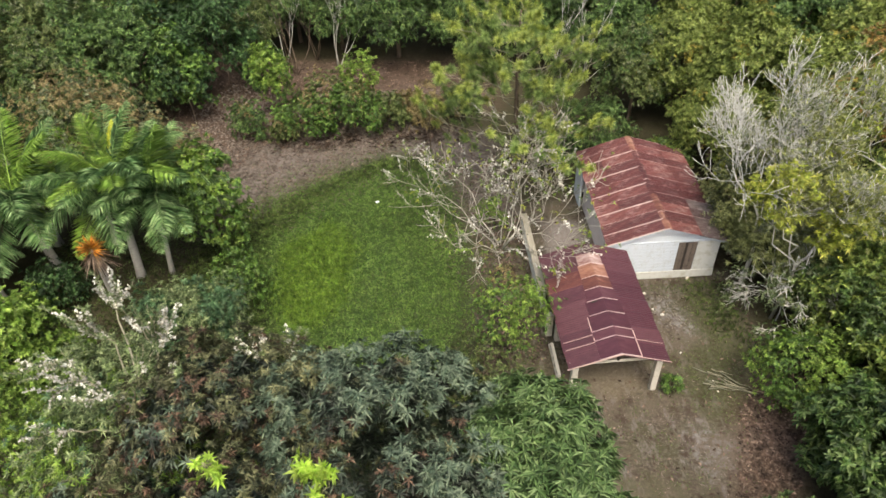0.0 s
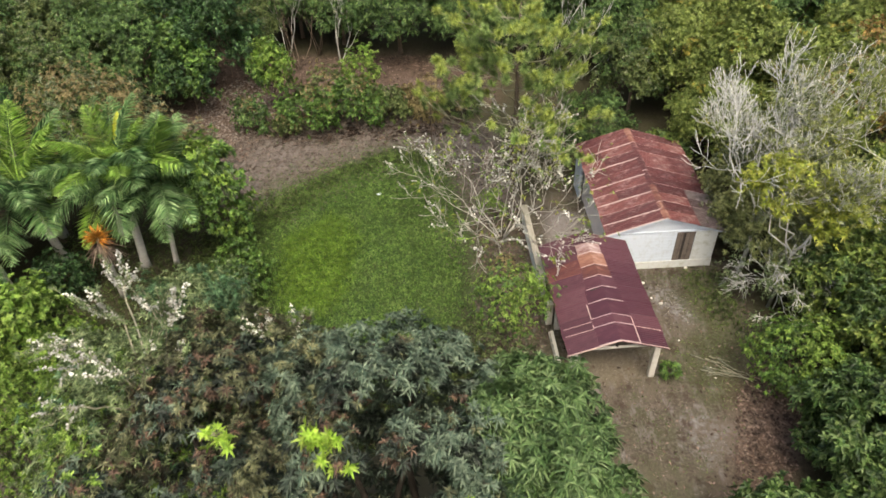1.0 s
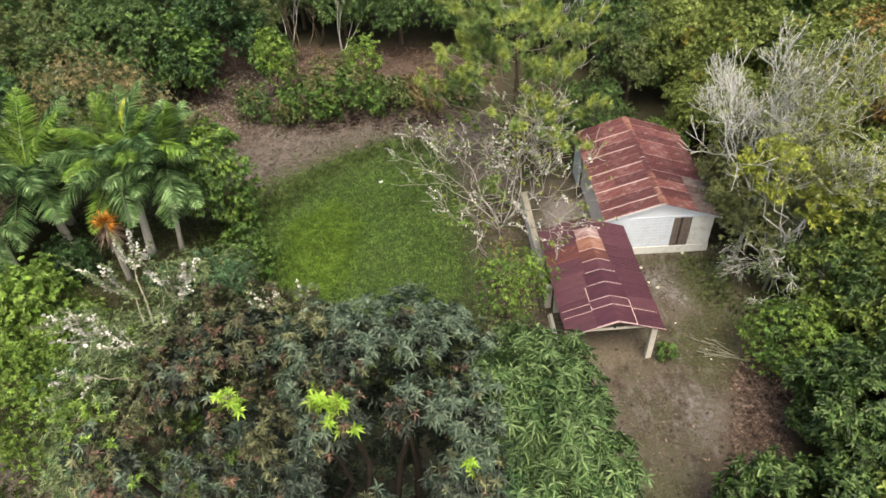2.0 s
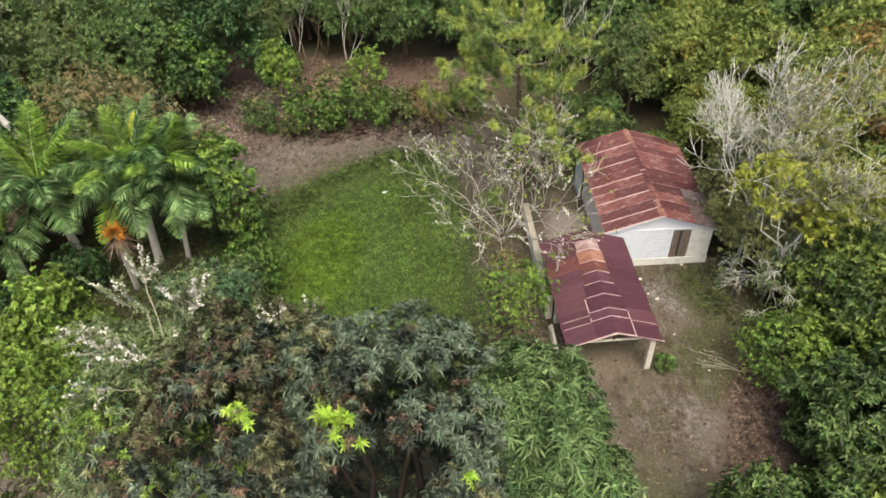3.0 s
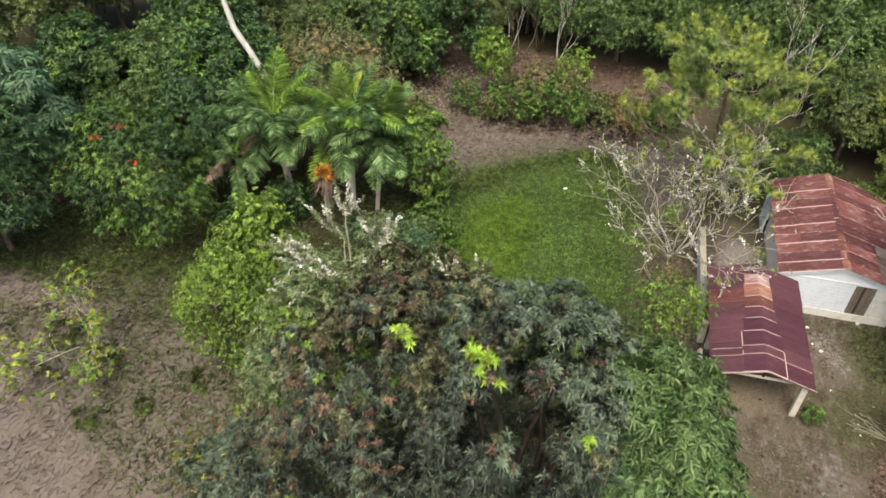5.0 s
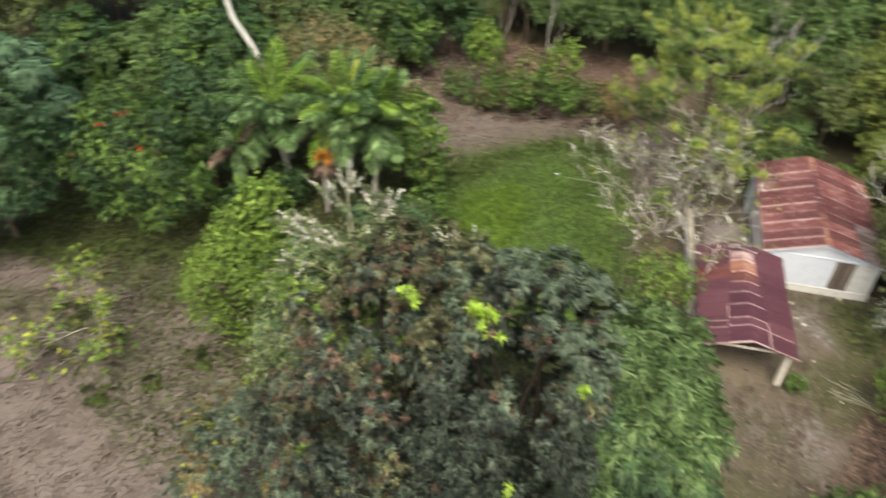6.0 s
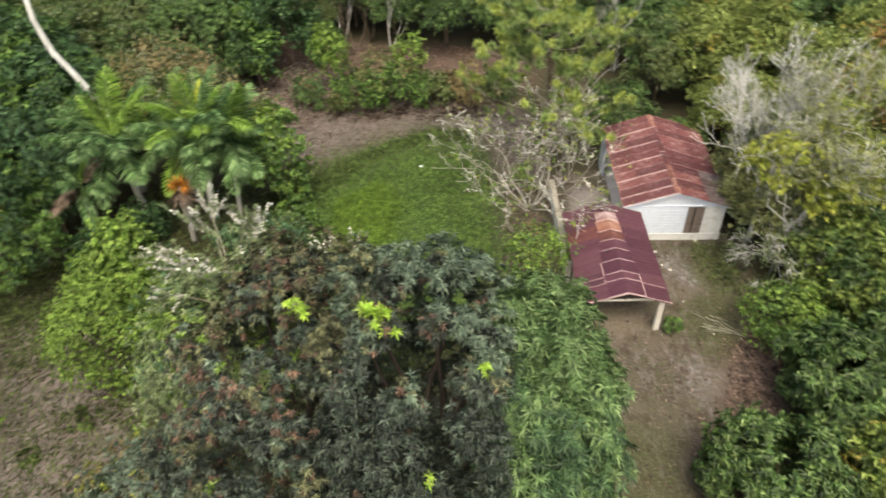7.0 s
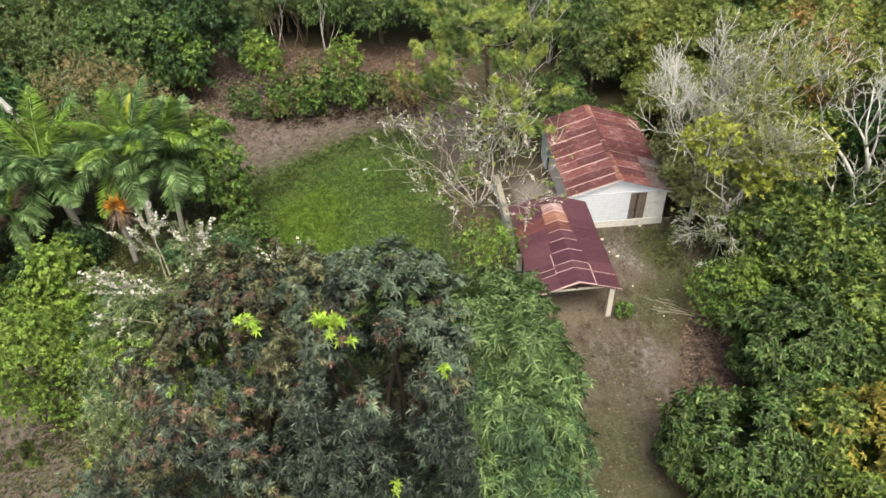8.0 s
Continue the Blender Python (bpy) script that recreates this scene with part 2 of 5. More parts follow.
M["olive"] = leaf_mat("olive forest leaf", (0.05, 0.078, 0.022), (0.115, 0.152, 0.046), (0.23, 0.265, 0.105), 0.55, 0.3, even=0.25)
M["grey_leaf"] = leaf_mat("grey-green small leaf", (0.09, 0.115, 0.06), (0.18, 0.205, 0.115), (0.31, 0.325, 0.21), 0.6, 0.25)
M["olive_pale"] = leaf_mat("pale olive leaf", (0.15, 0.17, 0.06), (0.26, 0.285, 0.11), (0.40, 0.42, 0.19), 0.6, 0.25, 0.3, even=0.3)
M["dry_leaf"] = leaf_mat("dry tan leaf", (0.15, 0.122, 0.055), (0.25, 0.20, 0.095), (0.36, 0.295, 0.155), 0.7, 0.2, even=0.5)
M["shrub"] = leaf_mat("fresh shrub leaf", (0.04, 0.095, 0.018), (0.09, 0.17, 0.03), (0.18, 0.28, 0.06), 0.45, 0.4)
M["yellow_green"] = leaf_mat("yellow-green leaf", (0.16, 0.21, 0.03), (0.28, 0.32, 0.05), (0.42, 0.42, 0.09), 0.5, 0.3, 0.3)
M["blue_green"] = leaf_mat("blue-green compound leaf", (0.034, 0.085, 0.036), (0.072, 0.145, 0.064), (0.14, 0.225, 0.108), 0.5, 0.35)
M["fan_leaf"] = leaf_mat("blue-green fan leaf", (0.055, 0.115, 0.058), (0.095, 0.18, 0.095), (0.16, 0.26, 0.145), 0.5, 0.3, 0.25, even=0.5)
M["deep_green"] = leaf_mat("deep green wood leaf", (0.015, 0.042, 0.014), (0.040, 0.090, 0.027), (0.095, 0.17, 0.055), 0.5, 0.35)
M["palm"] = leaf_mat("palm leaflet", (0.066, 0.145, 0.048), (0.18, 0.305, 0.112), (0.38, 0.51, 0.245), 0.5, 0.35, 0.3, even=0.4)
M["palm_new"] = leaf_mat("bright palm leaflet", (0.15, 0.27, 0.042), (0.27, 0.43, 0.080), (0.42, 0.56, 0.15), 0.45, 0.35, 0.3, even=0.5)
M["palm_spear"] = leaf_mat("yellow-green young frond", (0.36, 0.40, 0.03), (0.48, 0.50, 0.05), (0.60, 0.60, 0.10), 0.4, 0.4, 0.35, even=0.6)
M["palm_dead"] = leaf_mat("dead palm leaflet", (0.14, 0.10, 0.08), (0.24, 0.18, 0.14), (0.33, 0.26, 0.2), 0.7, 0.2)
M["palm_orange"] = leaf_mat("orange palm sheath", (0.42, 0.15, 0.02), (0.55, 0.24, 0.03), (0.62, 0.36, 0.08), 0.5, 0.3)
M["needle"] = leaf_mat("pine needle", (0.15, 0.205, 0.045), (0.34, 0.41, 0.095), (0.55, 0.60, 0.17), 0.55, 0.3, 0.3, even=0.4)
M["needle_green"] = leaf_mat("green pine needle", (0.11, 0.17, 0.05), (0.21, 0.295, 0.092), (0.35, 0.44, 0.155), 0.55, 0.3, 0.3, even=0.4)
M["blossom"] = leaf_mat("white blossom", (0.58, 0.57, 0.52), (0.69, 0.68, 0.63), (0.80, 0.78, 0.74), 0.6, 0.2, 0.3)
M["red_flower"] = leaf_mat("red flower", (0.45, 0.05, 0.02), (0.58, 0.09, 0.03), (0.65, 0.16, 0.06), 0.6, 0.2)
M["dark_bark"] = bark_mat("dark mango bark", (0.016, 0.013, 0.010), (0.045, 0.036, 0.028))
M["bark"] = bark_mat("brown bark", (0.07, 0.05, 0.035), (0.17, 0.13, 0.10))
M["grey_bark"] = bark_mat("pale grey bark", (0.40, 0.39, 0.36), (0.66, 0.64, 0.60), 4)
M["twig_bark"] = bark_mat("pale brown twig", (0.30, 0.275, 0.235), (0.56, 0.53, 0.47), 5)
M["stem_bark"] = bark_mat("olive grey stem", (0.20, 0.19, 0.13), (0.40, 0.37, 0.28), 5)
M["white_bark"] = bark_mat("whitish bark", (0.45, 0.44, 0.415), (0.70, 0.685, 0.65), 4)
M["moss_bark"] = bark_mat("grey-green mossy bark", (0.12, 0.125, 0.085), (0.30, 0.29, 0.22), 4)
M["palm_bark"] = bark_mat("palm trunk", (0.42, 0.39, 0.35), (0.64, 0.61, 0.56), 6, (0.4, 0.4, 2.5))
M["straw"] = leaf_mat("dry straw", (0.16, 0.131, 0.113), (0.225, 0.188, 0.166), (0.31, 0.265, 0.238), 0.8, 0.1, 0.15, 0.4, even=0.8)
M["litter"] = leaf_mat("fallen leaf", (0.05, 0.032, 0.025), (0.105, 0.070, 0.054), (0.21, 0.155, 0.125), 0.75, 0.2, 0.1, 0.6)
M["grass"] = leaf_mat("lawn grass", (0.046, 0.092, 0.021), (0.099, 0.174, 0.034), (0.188, 0.265, 0.074), 0.6, 0.2, 0.25, 0.35, even=0.5)
M["weed"] = leaf_mat("rough weed", (0.04, 0.06, 0.016), (0.075, 0.11, 0.028), (0.13, 0.16, 0.055), 0.6, 0.2, 0.25, 0.5)
M["grass_new"] = leaf_mat("fresh tall grass", (0.068, 0.135, 0.018), (0.135, 0.232, 0.029), (0.225, 0.32, 0.058), 0.55, 0.2, 0.3, 0.5, even=0.5)


def ground_mat():
    k = Nodes("ground", 0.92, 0.12)
    grit, fine, mid, big = k.tex(26, 4, 0.7), k.tex(6, 7, 0.72), k.tex(1.3, 5, 0.6), k.tex(0.33, 4, 0.55)
    streak = k.tex(2.0, 6, 0.7, (1.0, 0.35, 1.0))

    def tones(a, b, c, hue, hue_amount, far, far_amount):
        base = k.ramp(fine, [(0.28, a), (0.5, b), (0.74, c)])
        base = k.mix(k.grey(mid, 0.38, 0.66, 0.0, hue_amount), base, hue)
        return k.mix(k.grey(big, 0.42, 0.6, 0.0, far_amount), base, far)

    soil = tones((0.024, 0.019, 0.015), (0.078, 0.064, 0.049), (0.202, 0.174, 0.144), (0.064, 0.063, 0.034), 0.85, (0.122, 0.098, 0.080), 0.55)
    soil = k.mix(k.grey(streak, 0.53, 0.64, 0.0, 0.75), soil, (0.170, 0.152, 0.142))
    soil = k.mix(k.grey(k.tex(0.9, 6, 0.7), 0.52, 0.63, 0.0, 0.8), soil, (0.046, 0.030, 0.024))
    litter = tones((0.042, 0.026, 0.020), (0.092, 0.060, 0.046), (0.18, 0.130, 0.105), (0.078, 0.060, 0.042), 0.4, (0.15, 0.112, 0.098), 0.5)
    dry = tones((0.106, 0.087, 0.076), (0.150, 0.125, 0.112), (0.208, 0.178, 0.165), (0.100, 0.082, 0.060), 0.6, (0.182, 0.155, 0.144), 0.5)
    lawn = tones((0.016, 0.030, 0.010), (0.040, 0.068, 0.019), (0.082, 0.12, 0.036), (0.058, 0.068, 0.034), 0.7, (0.026, 0.052, 0.017), 0.6)
    dark = tones((0.026, 0.024, 0.014), (0.045, 0.040, 0.024), (0.085, 0.074, 0.048), (0.040, 0.045, 0.018), 0.5, (0.055, 0.045, 0.030), 0.5)

    def edge(layer, i, wob=0.9):
        rag = k.calc("ADD", k.calc("MULTIPLY", mid, 0.7), k.calc("MULTIPLY", fine, 0.3))
        f = k.calc("ADD", k.layer(layer, i), k.calc("MULTIPLY", k.calc("SUBTRACT", rag, 0.5), wob))
        return k.grey(f, 0.22, 0.78)

    c = k.mix(edge("cover_a", 0), dark, soil)
    c = k.mix(k.calc("MULTIPLY", edge("cover_b", 2, 1.6), 0.6), c, k.ramp(fine, [(0.3, (0.030, 0.032, 0.014)), (0.55, (0.062, 0.066, 0.030)), (0.72, (0.125, 0.115, 0.075))]))
    c = k.mix(edge("cover_a", 1), c, litter)
    c = k.mix(edge("cover_a", 2), c, dry)
    c = k.mix(edge("cover_b", 0, 1.6), c, lawn)
    c = k.mix(k.calc("MULTIPLY", edge("cover_c", 0, 1.4), 0.65), c, k.ramp(fine, [(0.3, (0.125, 0.100, 0.072)), (0.7, (0.21, 0.175, 0.132))]))
    c = k.mix(k.calc("MULTIPLY", edge("cover_c", 1, 1.2), 0.85), c, k.ramp(fine, [(0.3, (0.150, 0.128, 0.120)), (0.5, (0.215, 0.188, 0.180)), (0.72, (0.29, 0.262, 0.258))]))
    c = k.mix(k.calc("MULTIPLY", edge("cover_b", 1, 1.3), k.grey(k.tex(2.6, 6, 0.7), 0.44, 0.6, 0.0, 0.85)), c, (0.23, 0.215, 0.225))
    c = k.mix(1.0, c, k.grey(grit, 0.3, 0.7, 0.8, 1.2), "MULTIPLY")
    k.colour(c)
    return k.bump(k.calc("ADD", fine, k.calc("MULTIPLY", grit, 0.4)), 0.25, 0.03).m


M["ground"] = ground_mat()


def paint_mat(name, base, worn, dirt, amount=0.5, rough=0.7):
    k = Nodes(name, rough, 0.3)
    f = k.tex(2.2, 8, 0.7)
    g = k.tex(12, 5, 0.7, (1, 1, 0.25))
    c = k.mix(k.grey(f, 0.5, 0.68, 0, amount), base, dirt)
    c = k.mix(k.grey(g, 0.58, 0.72, 0, amount), c, worn)
    k.colour(c)
    return k.bump(g, 0.3, 0.01).m


M["white_board"] = paint_mat("weathered white paint", (0.62, 0.67, 0.75), (0.42, 0.43, 0.45), (0.49, 0.51, 0.53), 0.75)
M["weathered_white"] = paint_mat("greyed white paint", (0.66, 0.70, 0.77), (0.52, 0.53, 0.56), (0.58, 0.59, 0.61), 0.5)
M["plinth"] = paint_mat("stained white plinth", (0.68, 0.68, 0.66), (0.46, 0.44, 0.38), (0.48, 0.46, 0.38), 0.85)
M["plaster"] = paint_mat("stained whitewash", (0.66, 0.67, 0.66), (0.42, 0.40, 0.35), (0.46, 0.45, 0.38), 0.85)
M["door_wood"] = paint_mat("grey weathered plank", (0.17, 0.135, 0.115), (0.27, 0.22, 0.19), (0.085, 0.065, 0.055), 0.8, 0.85)
M["concrete"] = paint_mat("old concrete", (0.62, 0.58, 0.52), (0.46, 0.42, 0.36), (0.40, 0.37, 0.29), 0.7, 0.85)
M["coping"] = paint_mat("mossy grey coping", (0.33, 0.30, 0.25), (0.23, 0.21, 0.16), (0.20, 0.19, 0.13), 0.8, 0.9)
M["timber"] = paint_mat("rough timber", (0.16, 0.12, 0.09), (0.24, 0.19, 0.15), (0.09, 0.07, 0.055), 0.7, 0.85)
M["dark_timber"] = paint_mat("dark timber", (0.05, 0.04, 0.035), (0.09, 0.07, 0.06), (0.03, 0.025, 0.02), 0.6, 0.85)
M["inside"] = paint_mat("dark interior", (0.10, 0.085, 0.07), (0.14, 0.12, 0.1), (0.06, 0.05, 0.04), 0.6, 0.9)


def sheet_mat(name, tones, pale, rim, rough=0.55, rim_w=0.05, patch=0.45, streak=0.0):
    """Corrugated iron: tones of rust, pale worn patches, streaks down the slope, and a worn pale rim along the lapped edge x = 0 of each sheet."""
    k = Nodes(name, rough, 0.35)
    f = k.tex(1.3, 8, 0.72, (2.2, 0.8, 1))
    g = k.tex(5, 6, 0.7)
    each = k.each()
    c = k.ramp(k.calc("ADD", k.calc("MULTIPLY", f, 0.75), k.calc("MULTIPLY", each, 0.25)), [(0.3, tones[0]), (0.48, tones[1]), (0.66, tones[2])])
    worn = k.tex(0.9, 7, 0.75, (1.6, 0.9, 1))
    c = k.mix(k.grey(k.calc("ADD", worn, k.calc("MULTIPLY", each, 0.08)), 0.56, 0.68, 0, patch), c, pale)
    run = k.tex(1.0, 5, 0.7, (11.0, 0.55, 1))
    c = k.mix(k.grey(run, 0.54, 0.66, 0, streak), c, pale)
    c = k.mix(k.grey(k.tex(1.4, 5, 0.7, (8.0, 0.5, 1)), 0.52, 0.68, 0, streak * 1.3), c, tones[0])
    edge = k.calc("LESS_THAN", k.calc("ADD", k.axis(0), k.calc("MULTIPLY", k.calc("SUBTRACT", g, 0.5), 0.07)), rim_w)
    c = k.mix(k.calc("MULTIPLY", edge, 0.85), c, rim)
    k.colour(c)
    return k.bump(g, 0.25, 0.01).m


RIM = (0.58, 0.45, 0.43)
M["rust"] = sheet_mat("rusted roof iron", ((0.050, 0.015, 0.017), (0.104, 0.030, 0.031), (0.180, 0.062, 0.055)), (0.43, 0.29, 0.275), RIM, 0.55, 0.055, 0.6, 0.55)
M["rust_grey"] = sheet_mat("grey lichened roof iron", ((0.060, 0.032, 0.032), (0.135, 0.105, 0.102), (0.235, 0.20, 0.198)), (0.36, 0.325, 0.32), RIM, 0.7, 0.03, 0.6, 0.5)
M["maroon"] = sheet_mat("maroon painted roof iron", ((0.050, 0.017, 0.026), (0.070, 0.024, 0.035), (0.096, 0.037, 0.048)), (0.14, 0.064, 0.072), (0.12, 0.05, 0.058), 0.42, 0.02, 0.45)
M["maroon_rust"] = sheet_mat("orange rusted maroon iron", ((0.064, 0.020, 0.023), (0.125, 0.040, 0.034), (0.215, 0.080, 0.056)), (0.26, 0.12, 0.09), (0.2, 0.085, 0.066), 0.5, 0.02, 0.6, 0.3)
M["cap_orange"] = sheet_mat("orange rusted ridge iron", ((0.058, 0.020, 0.024), (0.135, 0.050, 0.038), (0.29, 0.14, 0.098)), (0.42, 0.27, 0.22), RIM, 0.5, 0.035, 0.55)
M["cap_pale"] = sheet_mat("pale worn ridge iron", ((0.20, 0.09, 0.085), (0.50, 0.39, 0.37), (0.62, 0.54, 0.53)), (0.66, 0.60, 0.59), RIM, 0.5, 0.05, 0.7)
M["pale_metal"] = paint_mat("pale bare metal edge", (0.52, 0.38, 0.35), (0.35, 0.22, 0.2), (0.42, 0.28, 0.25), 0.6, 0.5)

# ---- ground ----
def inside(px, py, poly):
    c = np.zeros(px.shape, bool)
    for (x0, y0), (x1, y1) in zip(poly, poly[1:] + poly[:1]):
        c ^= ((y0 > py) != (y1 > py)) & (px < (x1 - x0) * (py - y0) / (y1 - y0 + 1e-12) + x0)
    return c


def soft_area(X, Y, poly, soft):
    """1 inside the outline, falling to 0 over the soft distance round it."""
    best = np.full(X.shape, 1e9)
    for (x0, y0), (x1, y1) in zip(poly, poly[1:] + poly[:1]):
        dx, dy = x1 - x0, y1 - y0
        f = np.clip(((X - x0) * dx + (Y - y0) * dy) / (dx * dx + dy * dy), 0, 1)
        best = np.minimum(best, np.hypot(X - x0 - f * dx, Y - y0 - f * dy))
    sd = np.where(inside(X, Y, poly), best, -best)
    return np.clip(0.5 + sd / soft, 0, 1)


LAWN = [(-11.6, 35.0), (-7.4, 37.6), (-3.8, 39.6), (-0.6, 38.8), (0.5, 35.0), (0.9, 30.0), (1.2, 25.6), (0.3, 21.0), (-3, 18.5), (-7, 19.5), (-10.4, 23.5), (-12.2, 28.5)]
FRESH = [(-9.5, 30.5), (-6.8, 33.0), (-5.2, 30.5), (-5.6, 25.5), (-7.5, 23.5), (-9.2, 26)]
YARD = [(5.2, 34.0), (8.6, 35.0), (15.5, 30.0), (16.4, 26.5), (15.6, 21.5), (16.2, 17), (13.5, 12.5), (10.6, 10), (10, 3), (4, 3), (5.5, 14), (4.6, 19.5), (1.6, 22), (2.0, 31), (0.5, 36), (3, 38)]
LITTER = [(-20.5, 40.0), (-17.5, 37.5), (-14, 39), (-11.5, 44.0), (-3, 47.0), (4, 46.5), (4, 54), (-10, 54.5), (-19, 56), (-21, 47)]
STRAW = [(-16.5, 38.0), (-11, 33.0), (-9, 36.5), (-4, 40.5), (-0.5, 39.5), (2.2, 32), (4.0, 33.5), (3.5, 42), (-2, 44.6), (-12, 44), (-15, 41)]
FIELD = [(-37, 4), (-36, 16.5), (-29, 19.0), (-22, 20.5), (-17, 17.5), (-13, 10), (-13, -6), (-37, -6)]
RED_EDGE = [(13.6, 18.5), (15.0, 20.0), (16.5, 17.5), (14.5, 14.0), (11.8, 11.2), (10.3, 10.2), (10.4, 12), (12.5, 14.8)]
ASH = [(10.9, 17.6), (12.4, 17.2), (12.0, 15.2), (10.8, 15.6)]
MOSS = [(6.4, 14.5), (10.2, 14.6), (11.4, 12.6), (10, 3), (6, 3)]
MOSS_B = [(12.4, 26.6), (15.6, 26.6), (15.0, 20.0), (14.0, 17.0), (12.2, 18.0), (11.2, 21.0), (12.8, 22.8)]
TRODDEN = [(6.0, 21.8), (9.7, 22.1), (9.9, 20.2), (8.2, 19.4), (6.3, 19.8)]
COURT = [(6.2, 32.6), (8.5, 32.4), (9.0, 27.3), (6.0, 26.6)]
RUBBLE = [(11.0, 26.0), (12.0, 25.8), (12.9, 24.0), (12.6, 23.0), (11.4, 24.2)]


def spread_axis(lo, hi, step, far):
    core = np.arange(lo, hi + step / 2, step)
    out = np.array([1, 3, 7, 15, 30, 60, 120, 250, 600, far], float)
    return np.concatenate([lo - out[::-1], core, hi + out])


def ground_height(X, Y):
    h = 0.05 * np.sin(X * 0.9 + 1.3 * np.sin(Y * 0.5)) * np.sin(Y * 0.8 + 0.7) + 0.03 * np.sin(X * 2.7 + Y * 1.9) * np.sin(Y * 2.3 - X)
    flat = np.clip((np.hypot((X - 10) / 7.5, (Y - 27) / 11) - 0.9) * 3, 0.15, 1)
    return h * flat


xs, ys = spread_axis(-40, 34, 0.36, 1500), spread_axis(-8, 64, 0.36, 1500)
GX, GY = np.meshgrid(xs, ys)
V = np.stack([GX, GY, ground_height(GX, GY)], -1).reshape(-1, 3)
nx, ny = len(xs), len(ys)
ii = (np.arange(ny - 1)[:, None] * nx + np.arange(nx - 1)[None]).ravel()
ground = new("ground", raw_mesh("ground", V, np.stack([ii, ii + 1, ii + nx + 1, ii + nx], 1), M["ground"]))
tagged(ground, "brown bare earth with lawn, straw and fallen leaves", "ground", kind="structure")
gx, gy = V[:, 0], V[:, 1]
for layer, polys in (("cover_a", [[(YARD, 2.4)], [(LITTER, 5.0), (RED_EDGE, 3.4)], [(STRAW, 3.5), (FIELD, 5.0)]]),
                     ("cover_b", [[(LAWN, 6.0)], [(ASH, 2.6), (RUBBLE, 1.8)], [(MOSS, 4.0), (MOSS_B, 2.5)]]),
                     ("cover_c", [[(TRODDEN, 1.8)], [(COURT, 1.6)], []])):
    col = np.ones((len(V), 4), np.float32)
    for i, group in enumerate(polys):
        col[:, i] = np.max([soft_area(gx, gy, p, s) for p, s in group], axis=0) if group else 0
    if layer == "cover_b":
        col[:, 1] *= np.where(gy < 19, 0.75, 0.9)
    at = ground.data.attributes.new(layer, "FLOAT_COLOR", "POINT")
    at.data.foreach_set("color", col.ravel())
ground.data.polygons.foreach_set("use_smooth", [True] * len(ground.data.polygons))


def scatter(rng, polys, n):
    """Random places inside any of the outlines."""
    allp = np.array([p for q in polys for p in q])
    lo, hi = allp.min(0), allp.max(0)
    out = []
    while sum(map(len, out)) < n:
        p = rng.uniform(lo, hi, (n * 2, 2))
        ok = np.zeros(len(p), bool)
        for q in polys:
            ok |= inside(p[:, 0], p[:, 1], q)
        out.append(p[ok])
    return np.concatenate(out)[:n]


def blades(name, rng, places, tall, wide, mat, lean=0.5, label="", category="grass"):
    n = len(places)
    P = np.column_stack([places + rng.normal(0, 0.35, places.shape), ground_height(places[:, 0], places[:, 1]) - 0.01])
    th = rng.uniform(0, 6.28, n)
    out = np.column_stack([np.cos(th), np.sin(th), np.zeros(n)])
    D = unit(out * rng.uniform(0.1, lean * 2, (n, 1)) + np.array([[0, 0, 1.0]]))
    ob = new(name, leaf_mesh(name, P, D, -out + np.array([[0, 0, 0.6]]), tall * rng.uniform(0.5, 1.4, n), np.full(n, wide) * rng.uniform(0.6, 1.4, n), mat, 0.25, 0.1))
    return tagged(ob, label, category, kind="stuff")


rng = np.random.default_rng(3)
blades("lawn_grass", rng, np.concatenate([scatter(rng, [LAWN], 50000), scatter(rng, [LAWN], 26000) + rng.normal(0, 1.9, (26000, 2))]), 0.19, 0.05, M["grass"], 1.2, "short green lawn grass on the clearing")
blades("fresh_grass", rng, scatter(rng, [FRESH], 13000), 0.28, 0.045, M["grass_new"], 0.9, "taller bright green grass in the clearing")
blades("lawn_tufts", rng, np.repeat(scatter(rng, [LAWN], 420), 8, 0), 0.24, 0.05, M["weed"], 1.0, "darker green tufts in the lawn")
blades("straw_grass", rng, np.concatenate([scatter(rng, [STRAW], 16000), scatter(rng, [[(-11, 33.5), (-7.2, 37), (-3.6, 39), (-1.4, 38.4), (0.2, 35), (1.0, 30), (1.0, 26), (0, 30), (-1.4, 34.4), (-3.6, 36.6), (-6.8, 35), (-10, 32)]], 3200), scatter(rng, [FIELD], 45000)]), 0.30, 0.015, M["straw"], 4.0, "dry brown straw grass round the clearing")
blades("dry_tufts", rng, np.repeat(scatter(rng, [FIELD], 1500), 16, 0), 0.40, 0.015, M["straw"], 4.0, "matted tufts of dead grass in the field")
blades("brown_tufts", rng, np.repeat(np.concatenate([scatter(rng, [FIELD], 90), scatter(rng, [[(-12, 42.6), (-2, 43.2), (1.6, 43.8), (1.6, 42), (-2, 41.6), (-12, 41.2)]], 60)]), 26, 0), 0.5, 0.02, M["litter"], 1.6, "dark brown dead tufts of grass")
WEEDS = [(-14.5, 31), (-11.2, 33.5), (-10.4, 28), (-8.8, 23), (-5, 19), (-1, 19.5), (1.2, 22.5), (2.4, 19.5), (-4, 15.5), (-12, 17), (-15, 22)]
VERGE = [(-36, 17), (-29, 20), (-22, 21), (-16, 18), (-13.5, 13), (-15.5, 11.5), (-20, 15.5), (-29, 16)]
